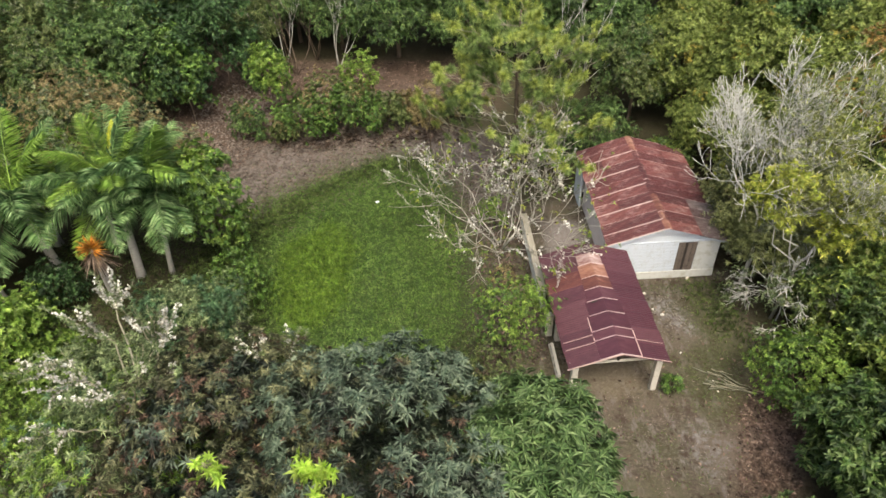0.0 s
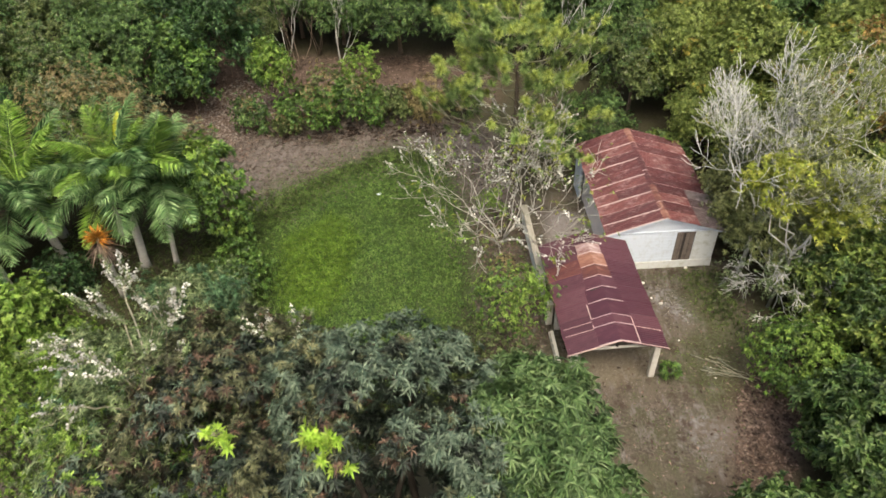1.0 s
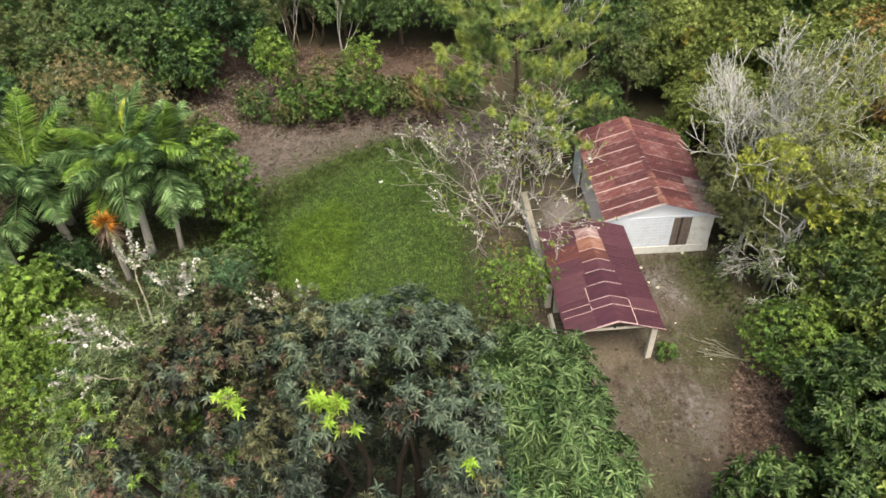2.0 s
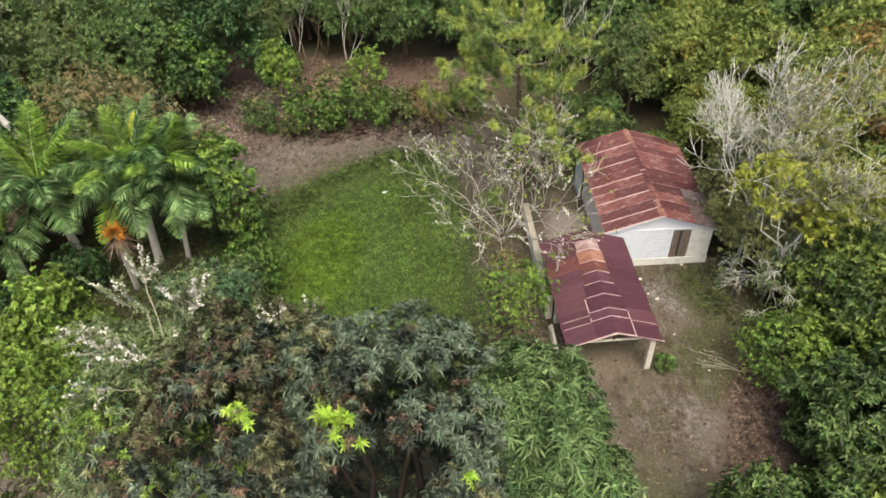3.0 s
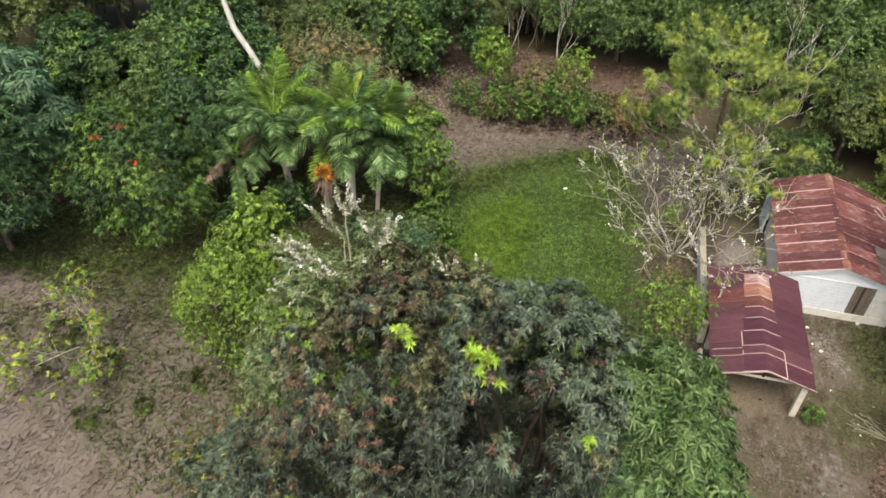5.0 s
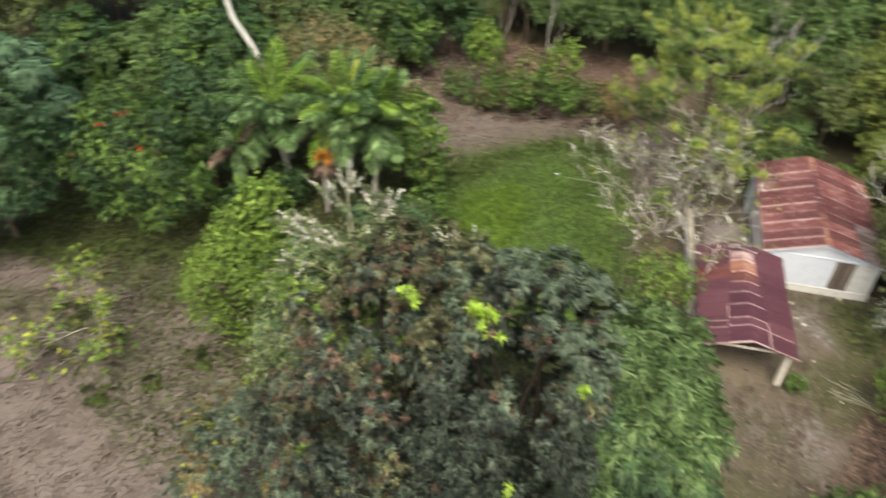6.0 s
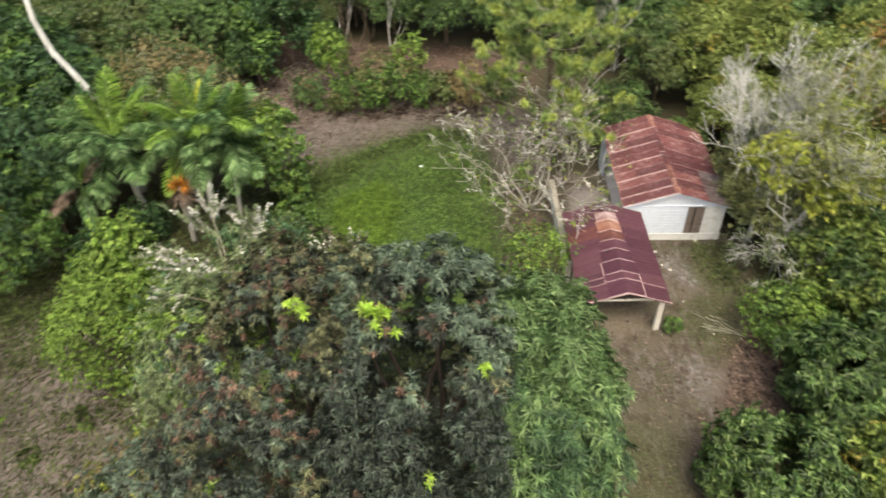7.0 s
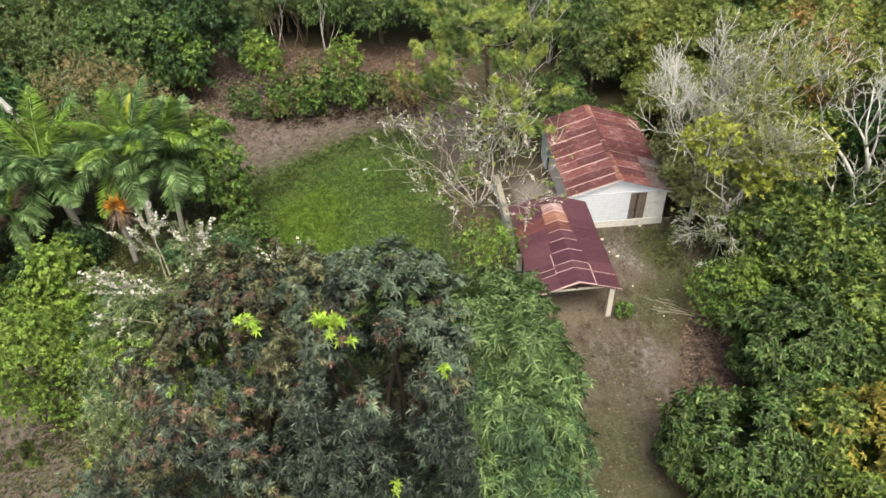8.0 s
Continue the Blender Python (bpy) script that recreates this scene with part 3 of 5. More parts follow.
blades("rough_weeds", rng, np.concatenate([scatter(rng, [WEEDS], 15000), scatter(rng, [VERGE], 11000), scatter(rng, [[(-37, 16), (-37, 23), (-22, 25), (-20, 20), (-29, 18)]], 9000), scatter(rng, [[(-35, 14), (-24, 15.5), (-16, 13), (-14.5, 8), (-18, 6), (-27, 10.5), (-35, 10)]], 6000), scatter(rng, [[(-12, 33), (-10.4, 34.5), (-6.5, 38), (-3.4, 40), (-0.6, 39.2), (-1.6, 38), (-3.8, 38.4), (-7, 36.5), (-10.2, 32)]], 2200), scatter(rng, [[(-24, 21), (-13, 20), (-11.5, 27), (-12, 32), (-23, 33)]], 7000), scatter(rng, [[(13.5, 27), (15.5, 27), (15.5, 22), (13.8, 23.5)]], 700), scatter(rng, [[(1.6, 21), (4.9, 21), (4.6, 31), (1.8, 31)]], 500)]), 0.38, 0.05, M["weed"], 1.1, "rough green weeds round the clearing", "weeds")
blades("yard_weeds", rng, np.concatenate([np.repeat(scatter(rng, [MOSS_B, [(10.3, 19), (13, 19.6), (14.6, 22.5), (12.4, 23), (10.6, 22)]], 260), 7, 0), np.repeat(scatter(rng, [MOSS, [(5.6, 19.6), (5.2, 14.5), (7, 13), (12.5, 12.4), (14, 16), (12.4, 18.4)]], 260), 6, 0), np.repeat(scatter(rng, [[(10.6, 26.9), (15.4, 27.1), (15.4, 26.6), (10.6, 26.4)]], 40), 8, 0)]), 0.13, 0.04, M["weed"], 1.4, "small green weeds sprouting on the yard", "weeds")
blades("yard_straw", rng, scatter(rng, [YARD], 1300), 0.12, 0.03, M["litter"], 2.5, "dead straw lying on the yard")
blades("pale_straw", rng, np.repeat(scatter(rng, [YARD], 500), 9, 0), 0.2, 0.02, M["straw"], 5.0, "pale flattened straw on the yard")


def litter_layer(name, rng, places, size, mat, label, category="leaf litter"):
    n = len(places)
    P = np.column_stack([places, ground_height(places[:, 0], places[:, 1]) + 0.012])
    th = rng.uniform(0, 6.28, n)
    D = np.column_stack([np.cos(th), np.sin(th), rng.uniform(-0.1, 0.35, n)])
    N = np.column_stack([rng.normal(0, 0.3, n), rng.normal(0, 0.3, n), np.ones(n)])
    s = size * rng.uniform(0.5, 1.5, n)
    return tagged(new(name, leaf_mesh(name, P, D, N, s, s * 0.5, mat, 0.05, 0.2)), label, category, kind="stuff")


litter_layer("pale_litter", rng, scatter(rng, [[(-18, 38.5), (-14.5, 40), (-12.5, 44.5), (-13.5, 50), (-17, 51), (-19, 46), (-16.4, 42)], [(-12, 45), (-3, 47), (3, 47), (3, 49.5), (-11, 49)]], 4200), 0.2, M["straw"], "pale dry leaves on the path into the wood")
litter_layer("rubble_chips", rng, scatter(rng, [RUBBLE], 160) + rng.normal(0, 0.4, (160, 2)), 0.06, M["coping"], "pale stone chips strewn on the yard", "gravel")
litter_layer("leaf_litter", rng, np.concatenate([scatter(rng, [LITTER], 15000), scatter(rng, [RED_EDGE], 2600), scatter(rng, [YARD], 900), scatter(rng, [[(1.6, 22), (5.0, 21.5), (5.2, 33), (1.8, 33)]], 1800), scatter(rng, [STRAW], 3000)]), 0.17, M["litter"], "reddish brown fallen leaves on the earth")


# ---- house ----
def axes(origin, x, y, z):
    m = Matrix.Identity(4)
    for i, v in enumerate((x, y, z, origin)):
        for j in range(3):
            m[j][i] = v[j]
    return m


def sheet_mesh(name, width, length, mat, waves=7, depth=0.018):
    """A corrugated sheet: x across its waves, y down the slope, the top at about z = 0."""
    V, F = [], []
    cols = waves * 2 + 1
    for lower in (0, 1):
        for i in range(cols):
            for j in (0, 1):
                V.append((width * i / (cols - 1), length * j, (depth if i % 2 else 0) - lower * 0.006))
    k = cols * 2
    for i in range(cols - 1):
        a = 2 * i
        F.append((a, a + 2, a + 3, a + 1))
        F.append((k + a, k + a + 1, k + a + 3, k + a + 2))
    F.append((0, 1, k + 1, k))
    F.append((k - 2, 2 * k - 2, 2 * k - 1, k - 1))
    return mesh_data(name, V, F, mat)


def cap_mesh(name, length, half, slope, mat, lift=0.012):
    """A bent ridge piece: x along the ridge, its wings falling to both sides."""
    V, F = [], []
    c, s = math.cos(slope), math.sin(slope)
    for zz in (0, -lift):
        for x in (0, length):
            for y, z in ((-half * c, -half * s), (0, 0), (half * c, -half * s)):
                V.append((x, y, z + zz))
    F += [(0, 3, 4, 1), (1, 4, 5, 2), (6, 7, 10, 9), (7, 8, 11, 10), (0, 1, 7, 6), (1, 2, 8, 7), (3, 9, 10, 4), (4, 10, 11, 5), (0, 6, 9, 3), (2, 5, 11, 8)]
    return mesh_data(name, V, F, mat)


def slab_mesh(name, x0, x1, y0, y1, z0, z1, mat):
    V = [(x, y, z) for z in (z0, z1) for y in (y0, y1) for x in (x0, x1)]
    F = [(0, 2, 3, 1), (4, 5, 7, 6), (0, 1, 5, 4), (2, 6, 7, 3), (0, 4, 6, 2), (1, 3, 7, 5)]
    return mesh_data(name, V, F, mat)


def gable_mesh(name, half, z0, z1, z2, y0, y1, mat):
    """An upright five-cornered end wall: half width, foot, eave and ridge heights."""
    out = [(-half, z0), (half, z0), (half, z1), (0, z2), (-half, z1)]
    V = [(x, y0, z) for x, z in out] + [(x, y1, z) for x, z in out]
    F = [(0, 1, 2, 3, 4), (9, 8, 7, 6, 5)] + [(i, 5 + i, 5 + (i + 1) % 5, (i + 1) % 5) for i in range(5)]
    return mesh_data(name, V, F, mat)


def roof_sheets(rng, parent, ridge_z, slope, y0, y1, n, rows, mats, waves=7, short=0.0):
    """Sheets on both slopes. rows: (start, length) down the slope; the last one is short by so much on the west side. mats(side, row, i) gives the material."""
    c, s = math.cos(slope), math.sin(slope)
    step = (y1 - y0) / n
    meshes = {}
    for side in (-1, 1):
        for r, (start, length) in enumerate(rows):
            for i in range(n):
                mat = mats(side, r, i)
                key = (mat.name, r, side)
                if key not in meshes:
                    meshes[key] = sheet_mesh("roof_sheet", step + 0.05, length - (short if side < 0 and r == len(rows) - 1 else 0), mat, waves)
                down = Vector((side * c, 0, -s))
                along = Vector((0, -side, 0))
                up = along.cross(down)
                o = Vector((0, y0 + step * (i if side < 0 else i + 1), ridge_z)) + down * (start + rng.uniform(-0.03, 0.03)) + up * (0.02 + 0.02 * (len(rows) - r) + (i % 2) * 0.012 + rng.uniform(0, 0.006))
                turn = pose(0, 0, 0, 0, 0, rng.uniform(-0.5, 0.5))
                part("roof_sheet", meshes[key], parent, m=axes(o, along, down, up) @ turn)


M["grey_wash"] = paint_mat("greyed whitewash", (0.70, 0.65, 0.64), (0.56, 0.51, 0.49), (0.58, 0.54, 0.52), 0.7, 0.85)
rng = np.random.default_rng(11)
HW, HD, EAVE, RIDGE = 3.04, 8.2, 2.68, 3.66
house = root("house", 11.82, 27.42, 0, 2.6, "small white board house with a rusted iron roof", "house")
slope = math.atan2(RIDGE - EAVE, HW)
front = part("front_wall", gable_mesh("front_wall", HW, 0, EAVE - 0.05, RIDGE - 0.06, 0, 0.1, M["weathered_white"]), house, "white painted gable wall")
part("back_wall", gable_mesh("back_wall", HW, 0, EAVE - 0.05, RIDGE - 0.06, HD - 0.1, HD, M["white_board"]), house)
part("side_wall", slab_mesh("side_wall", HW - 0.12, HW, 0.104, HD - 0.104, 0, EAVE - 0.06, M["white_board"]), house)
part("side_wall", slab_mesh("side_wall", -HW, -HW + 0.12, HD - 1.5, HD - 0.104, 0, EAVE - 0.06, M["white_board"]), house, "short white return wall")
part("side_wall", slab_mesh("side_wall", -HW + 0.24, -HW + 0.36, 0.104, HD - 1.504, 0, EAVE - 0.06, M["grey_wash"]), house, "greyed whitewashed side wall")
for i in range(9):
    z = 0.52 + i * 0.222
    x0, x1 = -HW + 0.02, 0.82
    bd = mesh_data("board", [(x0, -0.004, z), (x1, -0.004, z), (x1, -0.036, z), (x0, -0.036, z), (x0, -0.004, z + 0.192), (x1, -0.004, z + 0.192), (x1, -0.014, z + 0.192), (x0, -0.014, z + 0.192)],
                   [(0, 1, 2, 3), (4, 7, 6, 5), (3, 2, 6, 7), (0, 4, 5, 1), (0, 3, 7, 4), (1, 5, 6, 2)], M["white_board"])
    part("board", bd, front)
part("lintel", slab_mesh("lintel", -HW + 0.01, HW - 0.01, -0.045, -0.004, 2.56, 2.66, M["white_board"]), front, "white board over the door")
part("corner_panel", slab_mesh("corner_panel", 1.86, HW + 0.02, -0.035, -0.004, 0.51, 2.555, M["plaster"]), front, "stained white plaster panel beside the door")
part("plinth", slab_mesh("plinth", -HW - 0.05, HW + 0.05, -0.07, -0.004, 0, 0.5, M["plinth"]), front, "stained white plinth")
door = part("door", slab_mesh("door", 0.84, 1.84, -0.012, -0.003, 0.51, 2.55, M["dark_timber"]), house, "closed grey weathered plank door")
for i in range(4):
    x0 = 0.855 + i * 0.243
    part("plank", slab_mesh("plank", x0, x0 + (0.09 if i == 1 else 0.222), -0.034 - 0.01 * (i % 2), -0.0125, 0.52, 2.53 - 0.03 * (i % 3), M["door_wood"]), door)
for sx in (-1, 1):
    out = 3.42 if sx > 0 else 3.1
    a, b = Vector((0, -0.15, RIDGE - 0.03)), Vector((sx * out, -0.15, RIDGE - 0.03 - out * math.tan(slope)))
    V = [a, b, b + Vector((0, 0, -0.13)), a + Vector((0, 0, -0.13))]
    V = V + [v + Vector((0, 0.03, 0)) for v in V]
    part("bargeboard", mesh_data("bargeboard", V, [(0, 1, 2, 3), (7, 6, 5, 4), (0, 4, 5, 1), (1, 5, 6, 2), (2, 6, 7, 3), (3, 7, 4, 0)], M["white_board"]), house, "white painted bargeboard")
    W = [Vector((sx * 0.02, -0.118, RIDGE - 0.045)), Vector((sx * (out - 0.02), -0.118, RIDGE - 0.045 - (out - 0.04) * math.tan(slope)))]
    W = W + [W[1] + Vector((0, 0.11, 0)), W[0] + Vector((0, 0.11, 0))]
    part("soffit", mesh_data("soffit", W + [w + Vector((0, 0, -0.02)) for w in W], [(0, 1, 2, 3), (7, 6, 5, 4), (0, 4, 5, 1), (1, 5, 6, 2), (2, 6, 7, 3), (3, 7, 4, 0)], M["white_board"]), house)
roof = part("roof", gable_mesh("roof", 3.06, EAVE - 0.06, EAVE - 0.04, RIDGE - 0.03, 0.11, HD - 0.11, M["inside"]), house, "rusted corrugated iron roof")


def house_sheet(side, row, i):
    if side > 0 and row == 1 and i < 4:
        return M["rust_grey"]
    return M["rust"]


roof_sheets(rng, roof, RIDGE, slope, -0.2, HD + 0.45, 11, [(0.08, 1.9), (1.78, 1.84)], house_sheet, short=0.36)
for i in range(6):
    me = cap_mesh("ridge_cap", 1.58, 0.2, slope, M["cap_orange" if i in (0, 1, 5) else "rust"])
    part("ridge_cap", me, roof, "dark rusted ridge strip", axes(Vector((0.0, -0.22 + i * 1.46, RIDGE + 0.085 + 0.006 * (i % 2))), Vector((0, 1, 0)), Vector((-1, 0, 0)), Vector((0, 0, 1))))

# ---- carport ----
carport = root("carport", 7.97, 19.42, 0, 4.0, "open carport with a maroon iron roof on posts", "carport")
CW, CL, CE, CR = 2.26, 7.6, 2.28, 3.06
cs = math.atan2(CR - CE, CW)
post = box_mesh("post", 0.29, 0.27, CE - 0.02, M["concrete"], 0.02)
for x in (-1.94, 1.94):
    for y in (0.34, 3.8, 7.2):
        part("post", post, carport, "pale concrete post", pose(x, y, -0.02))
for y in (0.3, 3.8, 7.2):
    part("tie_beam", slab_mesh("tie_beam", -2.2, 2.2, y - 0.05, y + 0.05, CE + 0.0, CE + 0.075, M["concrete"] if y < 1 else M["timber"]), carport, "pale tie beam" if y < 1 else "")
    part("king_post", slab_mesh("king_post", -0.05, 0.05, y - 0.04, y + 0.04, CE + 0.09, CR - 0.05, M["dark_timber"]), carport, "dark king post")
for sx in (-1, 1):
    part("wall_plate", slab_mesh("wall_plate", sx * 1.94 - 0.06, sx * 1.94 + 0.06, 0.1, CL - 0.1, CE - 0.02, CE + 0.08, M["timber"]), carport)
    for y in (0.12, 2.0, 3.8, 5.6, 7.3):
        a, b = Vector((0, y, CR - 0.02)), Vector((sx * CW, y, CE - 0.02))
        part("rafter", tube_mesh("rafter", [[(a, 0.05), (b, 0.05)]], M["timber"], 4), carport)
    V = [Vector((0, -0.02, CR + 0.075)), Vector((sx * (CW + 0.12), -0.02, CE + 0.035)), Vector((sx * (CW + 0.12), -0.02, CE - 0.035)), Vector((0, -0.02, CR + 0.005))]
    V = V + [v + Vector((0, 0.03, 0)) for v in V]
    part("front_edge", mesh_data("front_edge", V, [(0, 1, 2, 3), (7, 6, 5, 4), (0, 4, 5, 1), (1, 5, 6, 2), (2, 6, 7, 3), (3, 7, 4, 0)], M["pale_metal"]), carport, "pale worn sheet edge")
deck = part("roof", tube_mesh("roof", [[(Vector((0, 0.1, CR)), 0.05), (Vector((0, CL - 0.1, CR)), 0.05)]], M["timber"], 4), carport, "maroon corrugated iron roof with rusted panels")


def carport_sheet(side, row, i):
    return M["maroon_rust"] if side < 0 and i == 5 else M["maroon"]


roof_sheets(rng, deck, CR, cs, 0.0, CL, 8, [(0.05, 2.42)], carport_sheet, 8)
M["cap_maroon"] = sheet_mat("maroon ridge panel", ((0.050, 0.017, 0.026), (0.070, 0.024, 0.035), (0.096, 0.037, 0.048)), (0.14, 0.064, 0.072), (0.58, 0.45, 0.44), 0.42, 0.035, 0.4)
caps = [("cap_maroon", 0.0, 1.0), ("cap_maroon", 1.1, 1.0), ("cap_maroon", 1.65, 1.0), ("cap_maroon", 2.62, 0.9), ("cap_maroon", 3.5, 0.8), ("cap_orange", 4.28, 0.74), ("cap_orange", 5.08, 0.72), ("cap_pale", 6.0, 0.66), ("maroon", 6.75, 0.3)]
for i, (name, y, half) in enumerate(caps):
    long = (caps[i + 1][1] if i + 1 < len(caps) else CL) - y
    me = cap_mesh("ridge_panel", long + 0.04, half, cs, M[name])
    lab = {"cap_orange": "orange rusted ridge panel", "cap_pale": "pale worn ridge panel"}.get(name, "maroon ridge panel with pale edge")
    part("ridge_panel", me, deck, lab, axes(Vector((0, y, CR + 0.080 + 0.008 * (len(caps) - i) / len(caps))), Vector((0, 1, -0.004)).normalized(), Vector((-1, 0, 0)), Vector((0, 0.004, 1)).normalized()))
for sx, half, y0, y1 in ((1, 1.0, 0.0, 1.06), (1, 1.0, 1.12, 1.6), (-1, 1.0, 1.68, 2.58), (-1, 1.0, 1.12, 1.3)):
    o = Vector((sx * half * math.cos(cs), y0, CR + 0.094 - half * math.sin(cs)))
    part("edge_strip", slab_mesh("edge_strip", -0.02, 0.02, 0, y1 - y0, 0, 0.012, M["pale_metal"]), deck, "pale worn edge", Matrix.Translation(o))
for sx, yy in ((-1, 1.05), (1, 1.05), (-1, 1.5)):
    o = Vector((sx * 1.0 * math.cos(cs), yy, CR + 0.085 - 1.0 * math.sin(cs)))
    part("lap_strip", slab_mesh("lap_strip", 0, 1.4, -0.013, 0.013, 0, 0.01, M["pale_metal"]), deck, "pale lapped joint", axes(o, Vector((sx * math.cos(cs), 0, -math.sin(cs))), Vector((0, sx, 0)), Vector((sx * math.sin(cs), 0, math.cos(cs)))))
# no opening is cut: a dark plate gives the gap's shade by colour
part("hole_patch", slab_mesh("hole_patch", -0.26, 0.02, 0, 0.09, 0, 0.01, M["dark_timber"]), deck, "dark plate painted as a torn gap in the roof", pose(-0.35, 3.3, CR + 0.075, 0, -16, 8))

# ---- side wall of the carport ----
wall = root("garden_wall", 5.60, 20.1, 0, 3.6, "low pale garden wall beside the carport", "wall")
part("rear_wall", slab_mesh("rear_wall", -0.12, 0.12, 5.2, 11.8, 0, 1.2, M["plaster"]), wall, "solid whitewashed concrete wall")
part("wall_cap", slab_mesh("wall_cap", -0.22, 0.14, 5.15, 11.75, 1.202, 1.26, M["coping"]), wall, "stained pale coping")
part("pillar", slab_mesh("pillar", -0.16, 0.14, 3.2, 3.5, 0, 1.5, M["concrete"]), wall)
part("foot_wall", slab_mesh("foot_wall", -0.14, 0.06, 0.28, 2.62, 0, 0.1, M["concrete"]), wall)


def breeze_mesh():
    V, F = [], []
    rings = []
    for x in (-0.075, 0.075):
        for a, b in ((0.2, 0.2), (0.13, 0.13)):
            rings.append(len(V))
            V += [(x, -a, 0.2 - b), (x, a, 0.2 - b), (x, a, 0.2 + b), (x, -a, 0.2 + b)]
    o0, i0, o1, i1 = rings
    for k in range(4):
        n = (k + 1) % 4
        F += [(o0 + k, i0 + k, i0 + n, o0 + n), (o1 + k, o1 + n, i1 + n, i1 + k), (o0 + k, o0 + n, o1 + n, o1 + k), (i0 + k, i1 + k, i1 + n, i0 + n)]
    return mesh_data("breeze_block", V, F, M["concrete"])


bb = breeze_mesh()
for i in range(5):
    part("breeze_block", bb, wall, m=pose(-0.06, 0.5 + i * 0.41, 0.102))


# ---- trees and shrubs ----
def trunk_paths(rng, blobs, height, r, lean=(0, 0), limbs=8):
    """A trunk that forks into limbs towards some of the crown's blobs."""
    fork = Vector((lean[0], lean[1], height))
    paths = [[(Vector((0, 0, -0.15)), r * 1.35), (Vector((lean[0] * 0.1, lean[1] * 0.1, height * 0.12)), r), (Vector((lean[0] * 0.5, lean[1] * 0.5, height * 0.55)), r * 0.85), (fork, r * 0.7)]]
    pick = rng.choice(len(blobs), size=min(limbs, len(blobs)), replace=False)
    for i in pick:
        paths.append(limb_path(rng, fork - Vector((0, 0, 0.15)), blobs[i][:3], r * 0.5, r * 0.12, 5, 0.06, 0.05))
    return paths


def leafy_tree(name, x, y, turn, label, category, rng, blobs, leaf, mat, n, k, stem, bark="bark", group="", size=1.0, extra=(), broad=False, droop=0.2, up=0.35, opening=(35, 88), low=-0.5, crown_label="", keep=0.88, bunch=1, loose=0.2, outer=0.5, deep=0.55, inner=0, mixing=0.32, hollows=(), rising=0.0):
    """A tree or shrub: trunk and limbs, a crown of leaf rosettes, and further sprays of other leaves.
    leaf: length, width. stem: fork height, radius, limbs. extra: part name, label, material, share of rosettes, leaf
    length, leaf width. hollows: gaps in the crown (x, y, z, r). rising: how far the extra leaves keep to the upper far
    side (below 0: the lower near side), which paints the crown's light and shade into leaf colour."""
    ob = root(name, x, y, 0, turn, label, category, group, size)
    part("trunk", tube_mesh("trunk", trunk_paths(rng, blobs, stem[0], stem[1], limbs=stem[2]), M[bark]), ob)
    P, A = blob_shell(rng, blobs, n // bunch, up, keep, low, outer, deep)
    if bunch > 1:
        P = np.repeat(P, bunch, 0) + rng.normal(0, loose, (len(P) * bunch, 3))
        A = unit(np.repeat(A, bunch, 0) + rng.normal(0, 0.3, P.shape))
    for hx, hy, hz, hr in hollows:
        open_air = np.linalg.norm(P - np.array([[hx, hy, hz]]), axis=1) > hr * rng.uniform(0.8, 1.15, len(P))
        P, A = P[open_air], A[open_air]
    ph = rng.uniform(0, 6.28, 4)
    # the rising term sorts leaf colours by height and depth, as painted light
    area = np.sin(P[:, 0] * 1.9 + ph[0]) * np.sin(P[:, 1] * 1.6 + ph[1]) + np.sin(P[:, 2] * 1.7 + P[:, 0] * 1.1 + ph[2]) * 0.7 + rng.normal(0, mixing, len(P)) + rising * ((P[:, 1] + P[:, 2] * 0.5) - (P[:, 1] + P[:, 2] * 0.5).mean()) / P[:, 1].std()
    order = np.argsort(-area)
    if inner:
        Q, B = blob_shell(rng, [(x, y, z, q * 0.62) for x, y, z, q in blobs], inner, 0.3, 0.0, -0.9, 0.0, 0.3)
        for hx, hy, hz, hr in hollows:
            open_air = np.linalg.norm(Q - np.array([[hx, hy, hz]]), axis=1) > hr * 0.75
            Q, B = Q[open_air], B[open_air]
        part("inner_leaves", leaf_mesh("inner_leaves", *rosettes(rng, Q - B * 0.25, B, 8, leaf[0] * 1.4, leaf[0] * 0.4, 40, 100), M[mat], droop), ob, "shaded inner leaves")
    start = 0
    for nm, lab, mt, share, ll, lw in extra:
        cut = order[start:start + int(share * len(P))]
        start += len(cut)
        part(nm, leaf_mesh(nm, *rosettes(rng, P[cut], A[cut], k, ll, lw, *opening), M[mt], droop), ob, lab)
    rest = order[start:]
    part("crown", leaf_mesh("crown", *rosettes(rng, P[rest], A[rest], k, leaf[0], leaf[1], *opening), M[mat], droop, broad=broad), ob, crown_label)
    return ob


def sprays(rng, ob, spots, size, k, leaf, mat, name, label, n=9):
    """Small bunches of odd-coloured leaves, each a part, at given places of the crown."""
    for x, y, z in spots:
        P = np.array([[x, y, z]]) + rng.normal(0, size, (n, 3)) * (1, 1, 0.5)
        A = unit(rng.normal(0, 0.4, (n, 3)) + np.array([[0, -0.3, 1.0]]))
        part(name, leaf_mesh(name, *rosettes(rng, P, A, k, leaf[0], leaf[1], 35, 85), M[mat], 0.25), ob, label)


